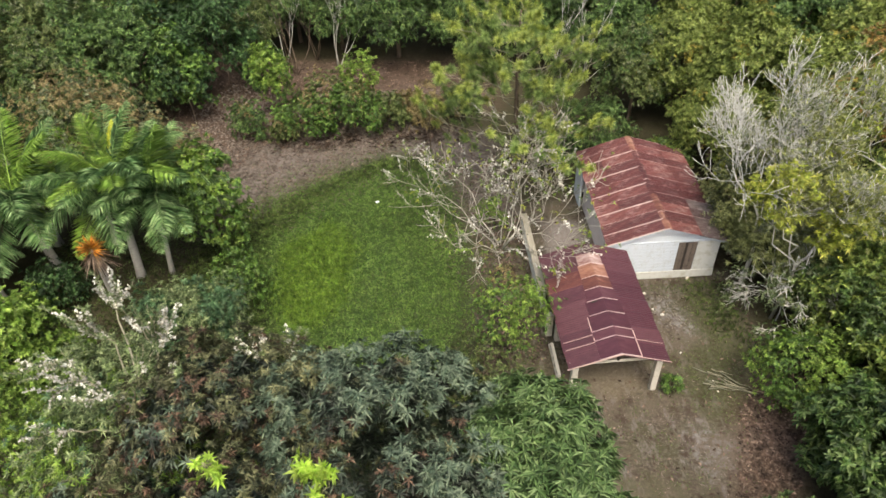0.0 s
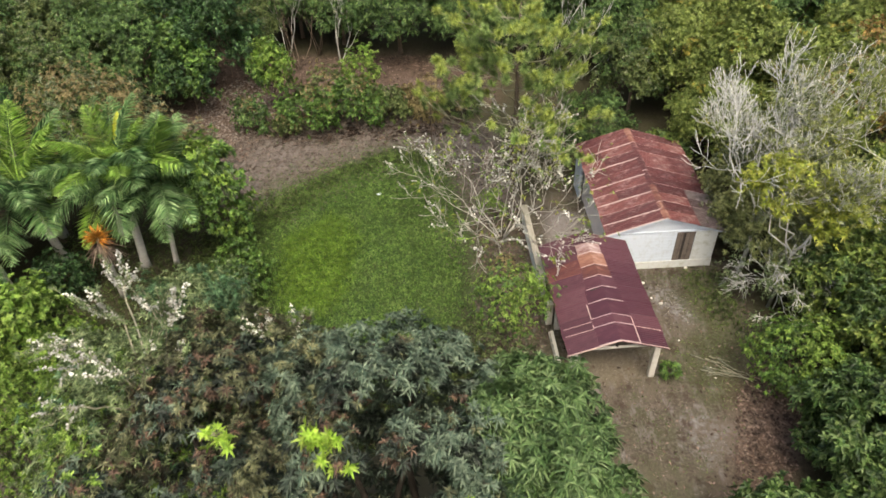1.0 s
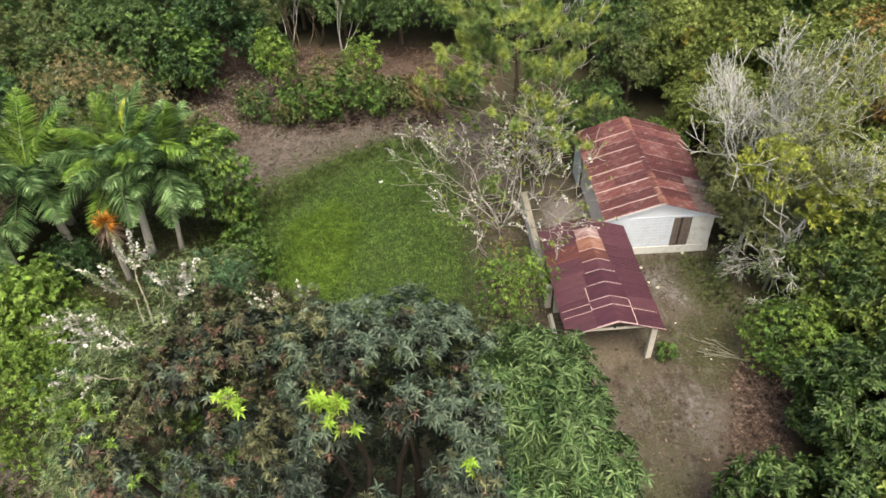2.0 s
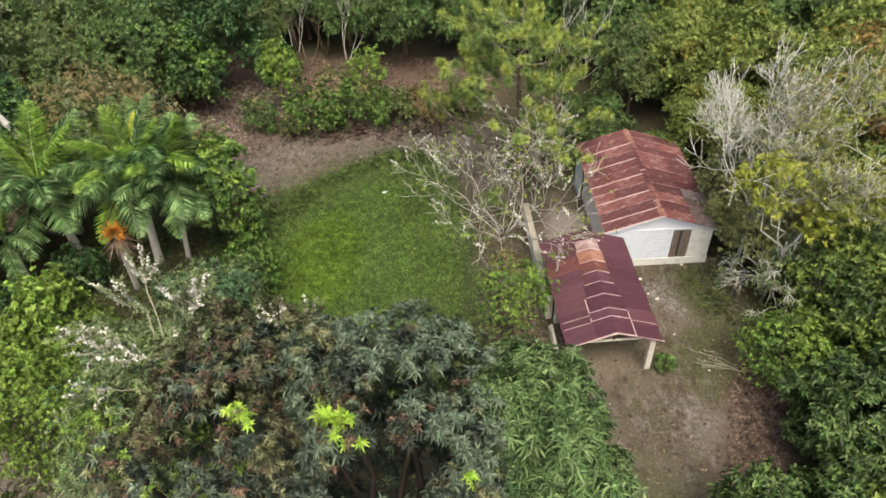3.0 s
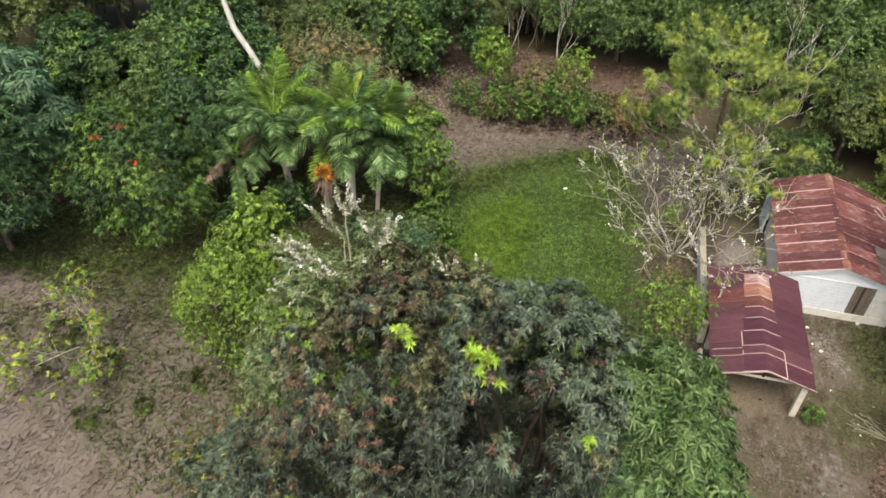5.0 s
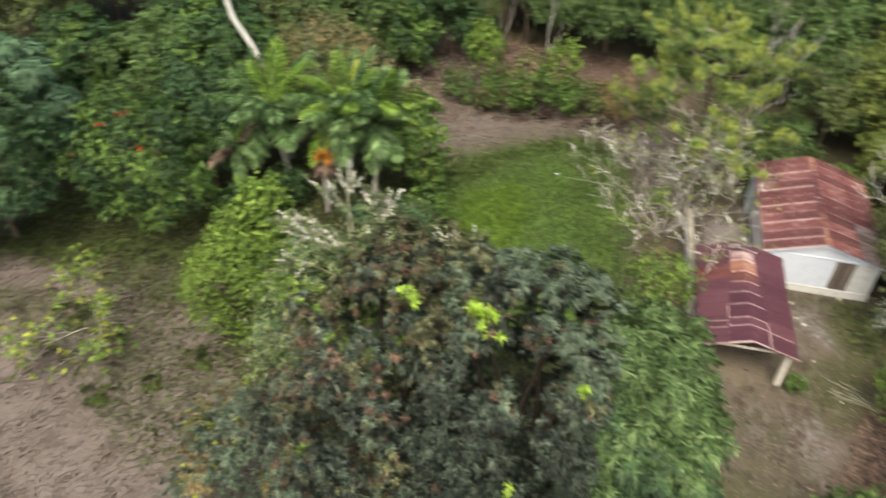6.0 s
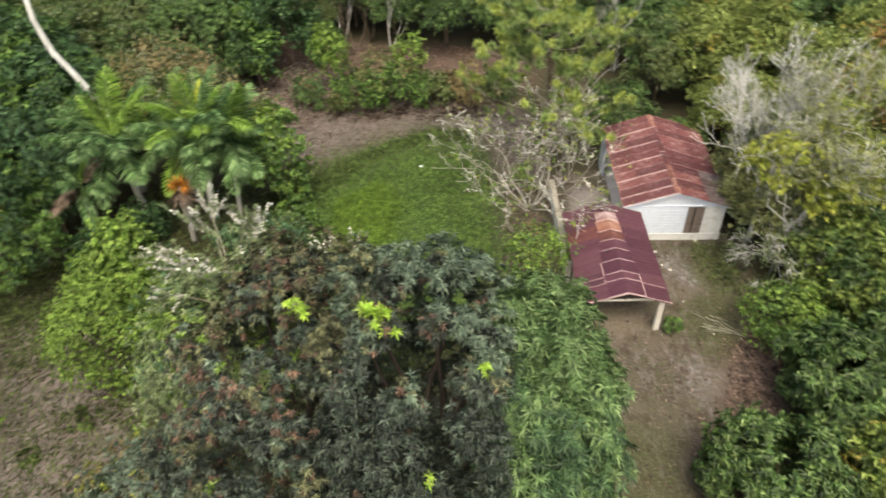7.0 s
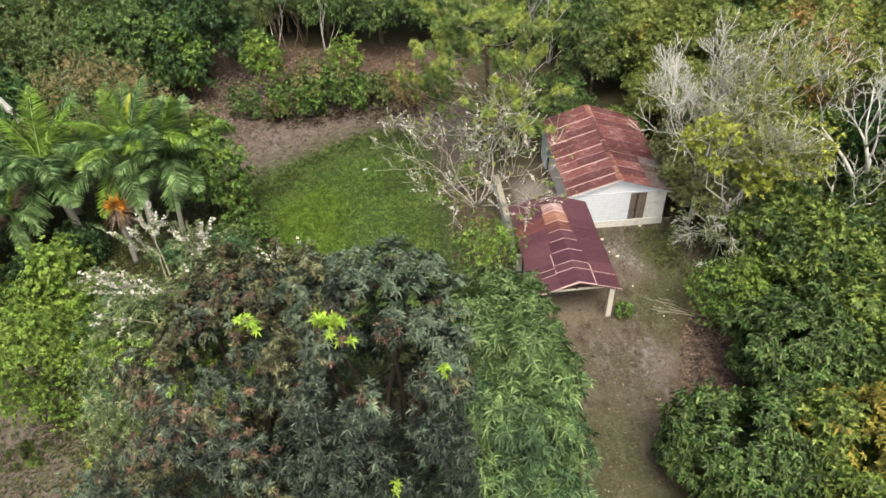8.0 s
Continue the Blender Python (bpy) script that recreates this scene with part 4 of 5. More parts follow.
# the large mango trees of the foreground
def on_crown(blobs, x, y):
    """The top of the crown over a place."""
    over = [(bz + math.sqrt(br * br - (x - bx) ** 2 - (y - by) ** 2) * 0.9 + 0.22) for bx, by, bz, br in blobs[:-1] if (x - bx) ** 2 + (y - by) ** 2 < br * br]
    near = min(blobs[:-1], key=lambda b: (b[0] - x) ** 2 + (b[1] - y) ** 2 - b[2] * 0.2)
    return (x, y, max(over)) if over else (near[0], near[1], near[2] + near[3] * 0.9 + 0.22)


MANGO = dict(bark="dark_bark", droop=0.34, up=0.55, opening=(45, 100), bunch=4, loose=0.14, keep=1.0, outer=0.85, deep=0.7, inner=2600)


def on_top(spots, drop, size):
    """Blobs under given places, so that the crown reaches up to them."""
    return [(x, y, z - drop, size) for x, y, z in spots]


rng = np.random.default_rng(21)
lime = [(-1.08, -0.4, 14.1), (0.43, 4.1, 13.15), (2.2, 0.9, 13.1), (2.19, -1.0, 12.7)]
back = [(-2.0, 4.2, 11.4, 1.0), (-0.9, 4.0, 11.9, 1.0), (1.4, 3.9, 11.6, 1.0), (2.3, 3.2, 11.2, 1.0), (-2.6, 3.2, 11.8, 0.9), (0.4, 4.6, 10.4, 1.0), (-1.6, 4.9, 9.8, 1.0)]
blobs = on_top(lime, 0.8, 0.75) + back + heap(rng, 3.0, 5.0, 3.0, 13.4, 84, 0.11, 0.22, 0.3, 3.2)
# paler leaves gather at the upper far side: top light put into leaf colour
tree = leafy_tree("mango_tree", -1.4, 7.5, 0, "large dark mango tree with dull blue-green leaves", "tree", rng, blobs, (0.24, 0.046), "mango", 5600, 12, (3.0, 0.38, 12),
                  extra=(("young_leaves", "lighter green leaves", "mango_paler", 0.36, 0.24, 0.05), ("olive_leaves", "olive green leaves", "mango_olive", 0.06, 0.2, 0.042), ("red_flush", "reddish brown young leaves", "mango_flush", 0.05, 0.18, 0.04)),
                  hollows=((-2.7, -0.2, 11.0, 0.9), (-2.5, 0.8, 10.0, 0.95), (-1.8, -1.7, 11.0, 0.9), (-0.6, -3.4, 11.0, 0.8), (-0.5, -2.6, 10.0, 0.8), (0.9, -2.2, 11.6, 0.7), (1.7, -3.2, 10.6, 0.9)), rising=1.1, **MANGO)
sprays(rng, tree, [(-1.15, -0.25, 14.15), (-0.9, -0.7, 14.0), (-1.35, -0.1, 14.2), (-0.8, -0.3, 14.1)], 0.15, 11, (0.25, 0.065), "lime", "lime_spray", "lime-green young leaves", 6)
sprays(rng, tree, [on_crown(blobs, x, y) for x, y in ((2.19, -1.1), (1.6, -3.6), (0.7, -3.8))], 0.1, 8, (0.2, 0.055), "lime", "lime_spray", "small lime-green young leaves", 5)
blobs = on_top([(1.75, -0.2, 13.9), (0.4, -2.0, 12.8), (-1.0, -1.3, 12.6)], 0.75, 0.75) + [(1.6, 4.6, 11.5, 1.1), (0.6, 5.0, 11.2, 1.1), (-0.6, 5.0, 11.2, 1.0), (2.5, 4.0, 11.6, 1.0), (2.9, 2.9, 11.9, 0.9), (1.2, 5.6, 10.0, 1.1), (2.6, 5.0, 10.2, 1.1), (0.0, 5.8, 9.6, 1.1), (3.2, 1.6, 11.6, 0.8)] + heap(rng, 2.75, 5.4, 2.6, 13.2, 80, 0.12, 0.23, 0.2, 3.2)
# olive leaves lean to the upper far side, near-black ones below: painted shading
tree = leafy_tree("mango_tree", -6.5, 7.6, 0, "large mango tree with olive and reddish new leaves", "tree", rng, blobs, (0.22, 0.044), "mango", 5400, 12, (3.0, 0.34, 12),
                  extra=(("olive_leaves", "olive green leaves", "mango_olive", 0.42, 0.19, 0.042), ("red_flush", "reddish brown young leaves", "mango_flush", 0.2, 0.18, 0.04), ("young_leaves", "lighter green leaves", "mango_paler", 0.13, 0.23, 0.046)),
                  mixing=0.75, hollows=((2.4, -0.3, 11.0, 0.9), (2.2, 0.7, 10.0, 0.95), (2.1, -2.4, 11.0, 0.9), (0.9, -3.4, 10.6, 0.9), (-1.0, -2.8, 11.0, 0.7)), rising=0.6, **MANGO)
sprays(rng, tree, [(1.8, -0.2, 13.95), (1.55, -0.1, 13.95)], 0.15, 11, (0.23, 0.06), "lime", "lime_spray", "lime-green young leaves", 5)
sprays(rng, tree, [on_crown(blobs, x, y) for x, y in ((0.85, -1.7), (1.3, -1.3), (-0.6, -1.3), (-0.6, -0.5), (-2.2, -0.2), (-1.9, 0.4), (0.2, -5.0))], 0.1, 8, (0.18, 0.05), "vine", "lime_spray", "small light green young leaves", 4)
blobs = [(-0.3, 3.3, 11.6, 0.8), (0.9, 2.9, 11.4, 0.8), (-1.1, 1.8, 11.9, 0.75), (0.3, 2.4, 11.7, 0.8), (1.6, 3.3, 8.2, 0.9), (1.15, 3.0, 9.8, 0.9), (0.5, 3.9, 10.0, 1.0), (-0.8, 3.6, 10.2, 1.0), (1.9, 0.5, 7.6, 0.7)] + heap(rng, 2.0, 4.6, 1.5, 12.6, 56, 0.15, 0.28, 0.0, 2.2)
# darker leaves sorted to the lower near side: flank shade put into colour
leafy_tree("mango_tree", 2.75, 7.4, 0, "bright green mango tree with long drooping leaves", "tree", rng, blobs, (0.34, 0.052), "mango_bright", 4300, 12, (2.6, 0.30, 10), bark="dark_bark", droop=0.4, up=0.55, opening=(45, 100), bunch=3, loose=0.16, keep=0.97, outer=0.85, deep=0.5, inner=1300,
           extra=(("green_leaves", "darker green leaves", "mango_green", 0.3, 0.32, 0.052),), hollows=((1.4, -0.2, 8.8, 0.8), (0.3, 0.2, 10.6, 0.7), (-1.7, -1.4, 10.6, 0.8)), rising=-0.8)

# broad-leaved fruit trees beside the yard
rng = np.random.default_rng(31)
def fruit_tree(x, y, turn, rx, ry, top, n, seed, label, mat="citrus", extra=()):
    r = np.random.default_rng(seed)
    blobs = heap(r, rx, ry, 0.3, top, 44, 0.15, 0.28, 0, 2.4)
    return leafy_tree("fruit_tree", x, y, turn, label, "tree", r, blobs, (0.29, 0.115), mat, int(n * 1.1), 7, (1.2, 0.13, 8), broad=True, droop=0.35, extra=extra, group="fruit trees by the yard", opening=(40, 95), bunch=5, loose=0.2, up=0.6, keep=0.95, outer=0.8, deep=0.5, inner=700)


fruit_tree(17.6, 14.5, 0, 2.8, 2.6, 5.2, 2000, 41, "rounded fruit tree with large glossy green leaves")
fruit_tree(13.3, 9.8, 0, 3.1, 2.6, 4.0, 2100, 42, "low spreading fruit tree with large green leaves")
fruit_tree(17.9, 9.2, 0, 2.3, 2.4, 4.8, 2200, 43, "fruit tree with yellowing and orange leaves", "coffee", (("orange_leaves", "yellow and orange leaves", "orange", 0.4, 0.25, 0.1),))
fruit_tree(12.6, 4.6, 30, 2.6, 2.6, 4.2, 1800, 44, "low fruit tree with large green leaves")


# royal palms
def frond_mesh(name, length, sag, pairs, reach, mat, rng, hang=0.35):
    """A feather frond along +x that arches down, with leaflets on both sides and a rib."""
    t = np.linspace(0.12, 1.0, pairs)
    px = length * (t - 0.16 * sag * t ** 2)
    pz = length * (0.32 * t - sag * 0.62 * t ** 2)
    base = np.column_stack([px, np.zeros(pairs), pz])
    tang = unit(np.gradient(base, axis=0))
    P, D, N, L = [], [], [], []
    for side in (-1, 1):
        d = tang * 0.62 + np.array([[0, side * 1.0, 0]]) + np.array([[0, 0, -hang]]) + rng.normal(0, 0.05, (pairs, 3)) + rng.normal(0, 0.24, (pairs, 1)) * np.array([[0, 0, 1.0]])
        P.append(base)
        D.append(d)
        N.append(np.tile([[0, -side * 0.35, 1.0]], (pairs, 1)))
        L.append(reach * np.sin(np.clip(t * 0.93 + 0.12, 0, 1) * math.pi) ** 0.55 * rng.uniform(0.85, 1.1, pairs))
    L = np.concatenate(L)
    me = leaf_mesh(name, np.concatenate(P), np.concatenate(D), np.concatenate(N), L, np.full(len(L), 0.042), mat, 0.3, 0.15)
    return me, [(Vector((length * (u - 0.16 * sag * u * u), 0, length * (0.32 * u - sag * 0.62 * u * u))), 0.035 * (1 - 0.8 * u)) for u in np.linspace(0, 1, 7)]


def royal_palm(x, y, top, seed, fronds, length, label, kinds, group="royal palms", girth=1.0):
    """top: the crown's place relative to the foot. kinds: materials taken in turn for the fronds."""
    r = np.random.default_rng(seed)
    ob = root("royal_palm", x, y, 0, 0, label, "palm tree", group)
    t = Vector(top)
    path = [(Vector((0, 0, -0.1)), 0.32 * girth), (t * 0.08, 0.26 * girth), (t * 0.35, 0.23 * girth), (t * 0.65, 0.19 * girth), (t * 0.86, 0.13 * girth)]
    trunk = part("trunk", tube_mesh("trunk", [path], M["palm_bark"], 10), ob, "smooth pale grey trunk")
    part("crownshaft", tube_mesh("crownshaft", [[(t * 0.86, 0.125), (t * 0.93, 0.12), (t, 0.06)]], M["palm_new"], 8), ob, "smooth green crownshaft")
    shapes = {}
    for i in range(fronds):
        f = i / max(1, fronds - 1)
        kind = kinds[i % len(kinds)] if f > 0.06 else "palm_new"
        key = (kind, i % 3)
        if key not in shapes:
            me, rib = frond_mesh("frond", length, (0.45, 0.75, 1.0)[i % 3], 76, length * 0.22, M[kind], r, 0.16)
            rm = tube_mesh("rib", [rib], M[kind], 4)
            shapes[key] = (me, rm)
        me, rm = shapes[key]
        lift = 58 - 84 * f ** 0.9 + r.uniform(-12, 12)
        m = Matrix.Translation(t) @ pose(0, 0, 0, 0, 0, math.degrees(i * 2.39996) + r.uniform(-12, 12)) @ pose(0, 0, 0, r.uniform(-14, 14), -lift, 0) @ Matrix.Scale(r.uniform(0.75, 1.12), 4)
        fr = part("frond", me, ob, "", m)
        part("rib", rm, fr)
    return ob


palm = royal_palm(-17.33, 28.53, (0.5, 0.2, 6.6), 51, 30, 4.8, "royal palm with lush green feather fronds", ["palm", "palm_new", "palm", "palm", "palm_new", "palm"])
me, rib = frond_mesh("spear_frond", 3.3, 0.3, 64, 0.42, M["palm_spear"], np.random.default_rng(57), 0.1)
spear = part("spear_frond", me, palm, "upright yellow-green young frond", pose(0.5, 0.2, 6.7, 0, 0, 84) @ pose(0, 0, 0, 0, -46, 0))
part("rib", tube_mesh("rib", [rib], M["palm_spear"], 4), spear)
royal_palm(-15.63, 28.78, (0.7, 0.0, 6.0), 52, 24, 4.3, "slender royal palm with drooping green fronds", ["palm", "palm", "palm", "palm", "palm_new"], girth=0.62)
royal_palm(-22.1, 29.0, (0.0, -0.6, 6.0), 53, 28, 4.8, "royal palm with dark green feather fronds", ["palm", "palm_new", "palm", "palm", "palm"])
royal_palm(-19.8, 31.6, (0.2, 0, 6.0), 55, 17, 3.8, "royal palm behind others with bright fronds", ["palm", "palm_new", "palm"])
royal_palm(-23.4, 25.6, (0, 0, 4.6), 54, 11, 3.0, "shorter royal palm with dull and dead fronds", ["palm", "palm", "palm", "palm_dead"])
stump = root("palm_trunk", -17.86, 26.19, 0, 0, "leaning palm trunk with an orange dried crown", "palm tree")
tt = Vector((1.0, -1.5, 5.5))
part("trunk", tube_mesh("trunk", [[(Vector((0, 0, -0.1)), 0.22), (tt * 0.1, 0.17), (tt * 0.5, 0.15), (tt * 0.92, 0.13), (tt, 0.05)]], M["palm_bark"], 10), stump, "pale grey palm trunk")
r = np.random.default_rng(56)
for nm, lab, mt, cnt, lo, hi, ln in (("orange_tuft", "orange dried sheaths", "palm_orange", 110, 10, 105, 0.72), ("dead_skirt", "pale hanging dead leaf strips", "palm_dead", 100, 115, 168, 1.15)):
    P = np.tile(np.array([tt]), (1, 1)) + np.array([[0, 0, 0.05 if lo < 90 else -0.25]])
    part(nm, leaf_mesh(nm, *rosettes(r, P, np.array([[0.0, -0.1, 1.0]]), cnt, ln, 0.05, lo, hi), M[mt], 0.15), stump, lab)


# bare pale trees with blossom or thin leaves
def pale_tree(name, x, y, label, category, seed, stems, reach, depth, spread, lift, kids=(3, 4), bark="grey_bark", r0=0.13, leaf=None, bloom=0, tilt=0.55, shrink=0.62, height=0.0, bias=0.0):
    """leaf: list of part name, label, material, share of tips, leaves, length, width, spread in metres."""
    r = np.random.default_rng(seed)
    ob = root(name, x, y, 0, 0, label, category)
    paths, tips = [], []
    if height:
        paths.append([(Vector((0, 0, -0.15)), r0 * 1.8), (Vector((0.05, 0, height * 0.5)), r0 * 1.4), (Vector((0, 0.1, height)), r0 * 1.2)])
    for i in range(stems):
        a = i * 2.39996 + r.uniform(-0.3, 0.3)
        d = Vector((math.cos(a) * tilt, math.sin(a) * tilt, 1.0))
        grow(r, Vector((math.cos(a) * 0.1, math.sin(a) * 0.1, height - 0.1)), d, reach * r.uniform(0.75, 1.15), r0 * r.uniform(0.7, 1.1), depth, paths, tips, spread, lift, kids, shrink)
    part("trunk", tube_mesh("trunk", [p for p in paths if p[0][1] > r0 * 0.3], M[bark], 6), ob, "pale grey stems")
    tagged(part("twig_mass", tube_mesh("twig_mass", [[(q, max(rr, 0.012)) for q, rr in p] for p in paths if p[0][1] <= r0 * 0.3], M[bark], 4), ob, "thin pale twigs"), kind="stuff")
    T = np.array([t[0] for t in tips])
    D = unit(np.array([t[1] for t in tips]))
    idx = np.argsort(-(T[:, 0] * bias - T[:, 2] * bias * 0.6 + r.normal(0, 1.2, len(T))))
    s = 0
    for nm, lab, mt, share, k, ll, lw, jit in leaf or ():
        cut = idx[s:s + int(share * len(T))]
        s += len(cut)
        rep = 3
        P = np.repeat(T[cut], rep, 0) + r.normal(0, jit, (len(cut) * rep, 3))
        A = unit(np.repeat(D[cut], rep, 0) + np.array([[0, 0, 0.5]]) + r.normal(0, 0.3, (len(cut) * rep, 3)))
        part(nm, leaf_mesh(nm, *rosettes(r, P, A, k, ll, lw, 30, 95), M[mt], 0.25), ob, lab)
    if bloom:
        cut = r.permutation(len(T))[:bloom]
        rep = 12
        f = np.linspace(0.0, 1.0, rep)
        P = (T[cut][:, None] - D[cut][:, None] * (f * 0.9)[None, :, None]).reshape(-1, 3) + r.normal(0, 0.04, (len(cut) * rep, 3))
        A = unit(r.normal(0, 1, (len(P), 3)) + np.array([[0, 0, 0.8]]))
        part("blossom", leaf_mesh("blossom", *rosettes(r, P, A, 5, 0.065, 0.05, 40, 95), M["blossom"], 0.05), ob, "white blossom along the twigs")
    return ob


pale_tree("flowering_tree", 3.4, 30.3, "nearly bare tree with white blossom and pale twigs", "tree", 61, 9, 4.0, 3, 0.95, 0.12, (3, 5), bark="twig_bark", r0=0.046, tilt=0.85,
          leaf=[("leaves", "sparse yellow-green leaves", "yellow_green", 0.12, 5, 0.16, 0.06, 0.3), ("green_leaves", "pale green leaves", "vine", 0.26, 5, 0.16, 0.055, 0.32)], bloom=130)


def spike_tree(x, y, seed, fork, fans, label, share=0.6, girth=0.14):
    """A thin stem with arching limbs, each ending in a fan of shoots, some set with white blossom, some with small leaves.
    fans: the hub of a fan, its bearing, its width, its rise (degrees), number of shoots, their length."""
    r = np.random.default_rng(seed)
    ob = root("flowering_tree", x, y, 0, 0, label, "tree")
    top = Vector((0.1, 0.1, fork))
    part("trunk", tube_mesh("trunk", [limb_path(r, Vector((0, 0, -0.15)), top, girth, girth * 0.6, 6, 0.03)], M["moss_bark"], 6), ob, "thin mossy stem")
    for hx, hy, hz, bearing, width, rise, count, length in fans:
        hub = Vector((hx, hy, hz))
        limb = part("limb", tube_mesh("limb", [limb_path(r, top, hub, girth * 0.4, 0.02, 7, 0.04, -0.06)], M["stem_bark"], 5), ob, "bent olive grey limb")
        for i in range(count):
            a = radians(bearing + width * ((i + 0.5) / count - 0.5) + r.uniform(-9, 9))
            e = radians(rise + r.uniform(-12, 12))
            d = Vector((math.cos(a) * math.cos(e), math.sin(a) * math.cos(e), math.sin(e)))
            long = length * r.uniform(0.75, 1.2)
            path, sides = limb_path(r, hub, hub + d * long, 0.019, 0.009, 8, 0.05, -0.07), []
            for j in range(2):
                q = path[2 + 2 * j][0]
                w = (d + Vector(r.normal(size=3)) * 0.45 + Vector((0, 0, 0.35))).normalized()
                sides.append(limb_path(r, q, q + w * long * r.uniform(0.25, 0.45), 0.013, 0.008, 4, 0.05))
            bloom, leafy = [], []
            for pth in [path] + sides:
                white = r.random() < share
                for (p, _), (q, _) in zip(pth, pth[1:]):
                    spot = [p.lerp(q, f) for f in r.random(max(2, int((q - p).length * 34)))]
                    if white and r.random() < 0.75:
                        bloom.extend(spot)
                    else:
                        leafy.extend(spot[::2])
            part("shoot", tube_mesh("shoot", [path] + sides, M["stem_bark"], 5), limb)
            for nm, lab, spots, mt, k, ll, lw in (("blossom", "white blossom along the shoot", bloom, "blossom", 5, 0.056, 0.042), ("leaves", "small light green leaves", leafy, "feather_leaf", 6, 0.13, 0.04)):
                if spots:
                    P = np.array(spots) + r.normal(0, 0.035, (len(spots), 3))
                    part(nm, leaf_mesh(nm, *rosettes(r, P, unit(r.normal(0, 1, P.shape) + np.array([[0, 0, 0.8]])), k, ll, lw, 40, 95), M[mt], 0.05), limb, lab)
    return ob


spike_tree(-8.9, 11.8, 62, 9.6, [(0.65, -1.1, 12.4, 182, 14, 4, 2, 1.7), (0.75, -0.9, 12.5, 60, 40, 40, 2, 1.2), (1.1, 0.4, 12.5, 95, 150, 52, 6, 1.4), (-0.5, 1.1, 12.1, 158, 44, 22, 3, 2.0), (-1.7, 3.6, 11.0, 95, 200, 55, 5, 1.2),
                                   (-2.4, 1.2, 11.2, 196, 46, 4, 4, 1.7), (-0.9, -1.6, 11.6, 200, 60, 8, 3, 1.3), (-1.2, 0.2, 11.4, 170, 90, 18, 3, 1.6), (1.4, -0.5, 12.0, 10, 80, 45, 2, 1.0)],
           "tall thin tree with long white blossom spikes", 0.7)
spike_tree(-4.9, 12.6, 67, 9.4, [(-0.3, 0, 11.4, 100, 160, 62, 4, 1.1), (0.6, 0.1, 11.4, 60, 90, 58, 3, 1.2)], "small tree with upright white blossom spikes", 0.8, 0.1)
pale_tree("bare_tree", 16.3, 26.8, "grey twiggy tree with thin olive leaves", "tree", 63, 9, 3.7, 4, 0.62, 0.24, (3, 5), bark="white_bark", r0=0.075, tilt=0.6, height=3.6, shrink=0.64, bias=0.7,
          leaf=[("yellow_leaves", "yellow-green leaves", "yellow_green", 0.1, 7, 0.2, 0.075, 0.26), ("leaves", "thin light olive leaves", "olive_pale", 0.34, 6, 0.17, 0.05, 0.3), ("grey_leaves", "thin grey-green leaves", "grey_leaf", 0.2, 5, 0.13, 0.04, 0.26)])
pale_tree("bare_tree", 23.3, 24.6, "small white-barked tree with bare branches", "tree", 69, 4, 2.8, 3, 0.6, 0.22, (2, 4), bark="white_bark", r0=0.11, tilt=0.7, height=2.4)
pale_tree("bare_tree", 25.6, 25.4, "white-barked tree with bare spreading branches", "tree", 64, 6, 4.2, 4, 0.6, 0.22, (2, 4), bark="white_bark", r0=0.17, tilt=0.7, height=3.2)
pale_tree("bare_tree", 17.2, 24.0, "low tangle of grey drooping branches", "tree", 65, 10, 1.6, 3, 0.9, -0.12, (3, 5), bark="white_bark", r0=0.022, tilt=1.1, height=1.3,
          leaf=[("leaves", "thin light olive leaves", "feather_leaf", 0.6, 5, 0.16, 0.045, 0.22)])
pale_tree("young_tree", -25.4, 12.6, "thin young tree with loose yellow-green leaves", "tree", 66, 6, 2.4, 2, 0.7, 0.2, (3, 5), bark="twig_bark", r0=0.035, tilt=0.6, height=0.6,
          leaf=[("leaves", "yellow-green leaves", "vine", 0.6, 9, 0.22, 0.09, 0.3), ("yellow_leaves", "yellow leaves", "yellow_green", 0.4, 8, 0.2, 0.085, 0.3)])
for i, (x, y, s) in enumerate([(-13.2, 54.5, 71), (-10.6, 55.0, 72), (9.0, 47.0, 73), (-15.8, 56.0, 74), (-8.6, 53.6, 75), (-12.0, 52.4, 76), (11.0, 49.5, 77)]):
    pale_tree("bare_tree", x, y, "thin bare tree at the edge of the wood", "tree", s, 4, 4.2, 2, 0.55, 0.3, (2, 3), r0=0.05, tilt=0.4, bark="bark" if i % 2 else "grey_bark")

r = np.random.default_rng(68)
tuft = root("leaf_clump", 17.0, 24.2, 0, 0, "yellow-green sprouting tree in front of the grey tree", "tree")
clumps = [(-1.86, -0.7, 9.5), (-2.9, -0.7, 8.8), (1.2, -0.7, 7.9), (0.5, -0.9, 6.7), (-1.9, -0.8, 7.3), (1.7, -0.4, 7.3)]
part("trunk", tube_mesh("trunk", [[(Vector((0, 0, -0.1)), 0.09), (Vector((0.1, -0.2, 2.5)), 0.07), (Vector((0, -0.3, 4.6)), 0.05)]] + [limb_path(r, (0, -0.3, 3.2 + 0.2 * i), q, 0.04, 0.015) for i, q in enumerate(clumps)], M["grey_bark"], 5), tuft, "pale stems")
sprays(r, tuft, clumps + [(x + r.uniform(-0.5, 0.5), y + r.uniform(-0.4, 0.4), z - r.uniform(0.2, 0.7)) for x, y, z in clumps[:4]], 0.42, 9, (0.27, 0.075), "yellow_green", "leaf_spray", "yellow-green leaves", 34)
# leaning white trunk that rises out of the left wood
ob = root("dead_trunk", -23.7, 31.4, 0, 0, "white leaning dead trunk above the wood", "tree")
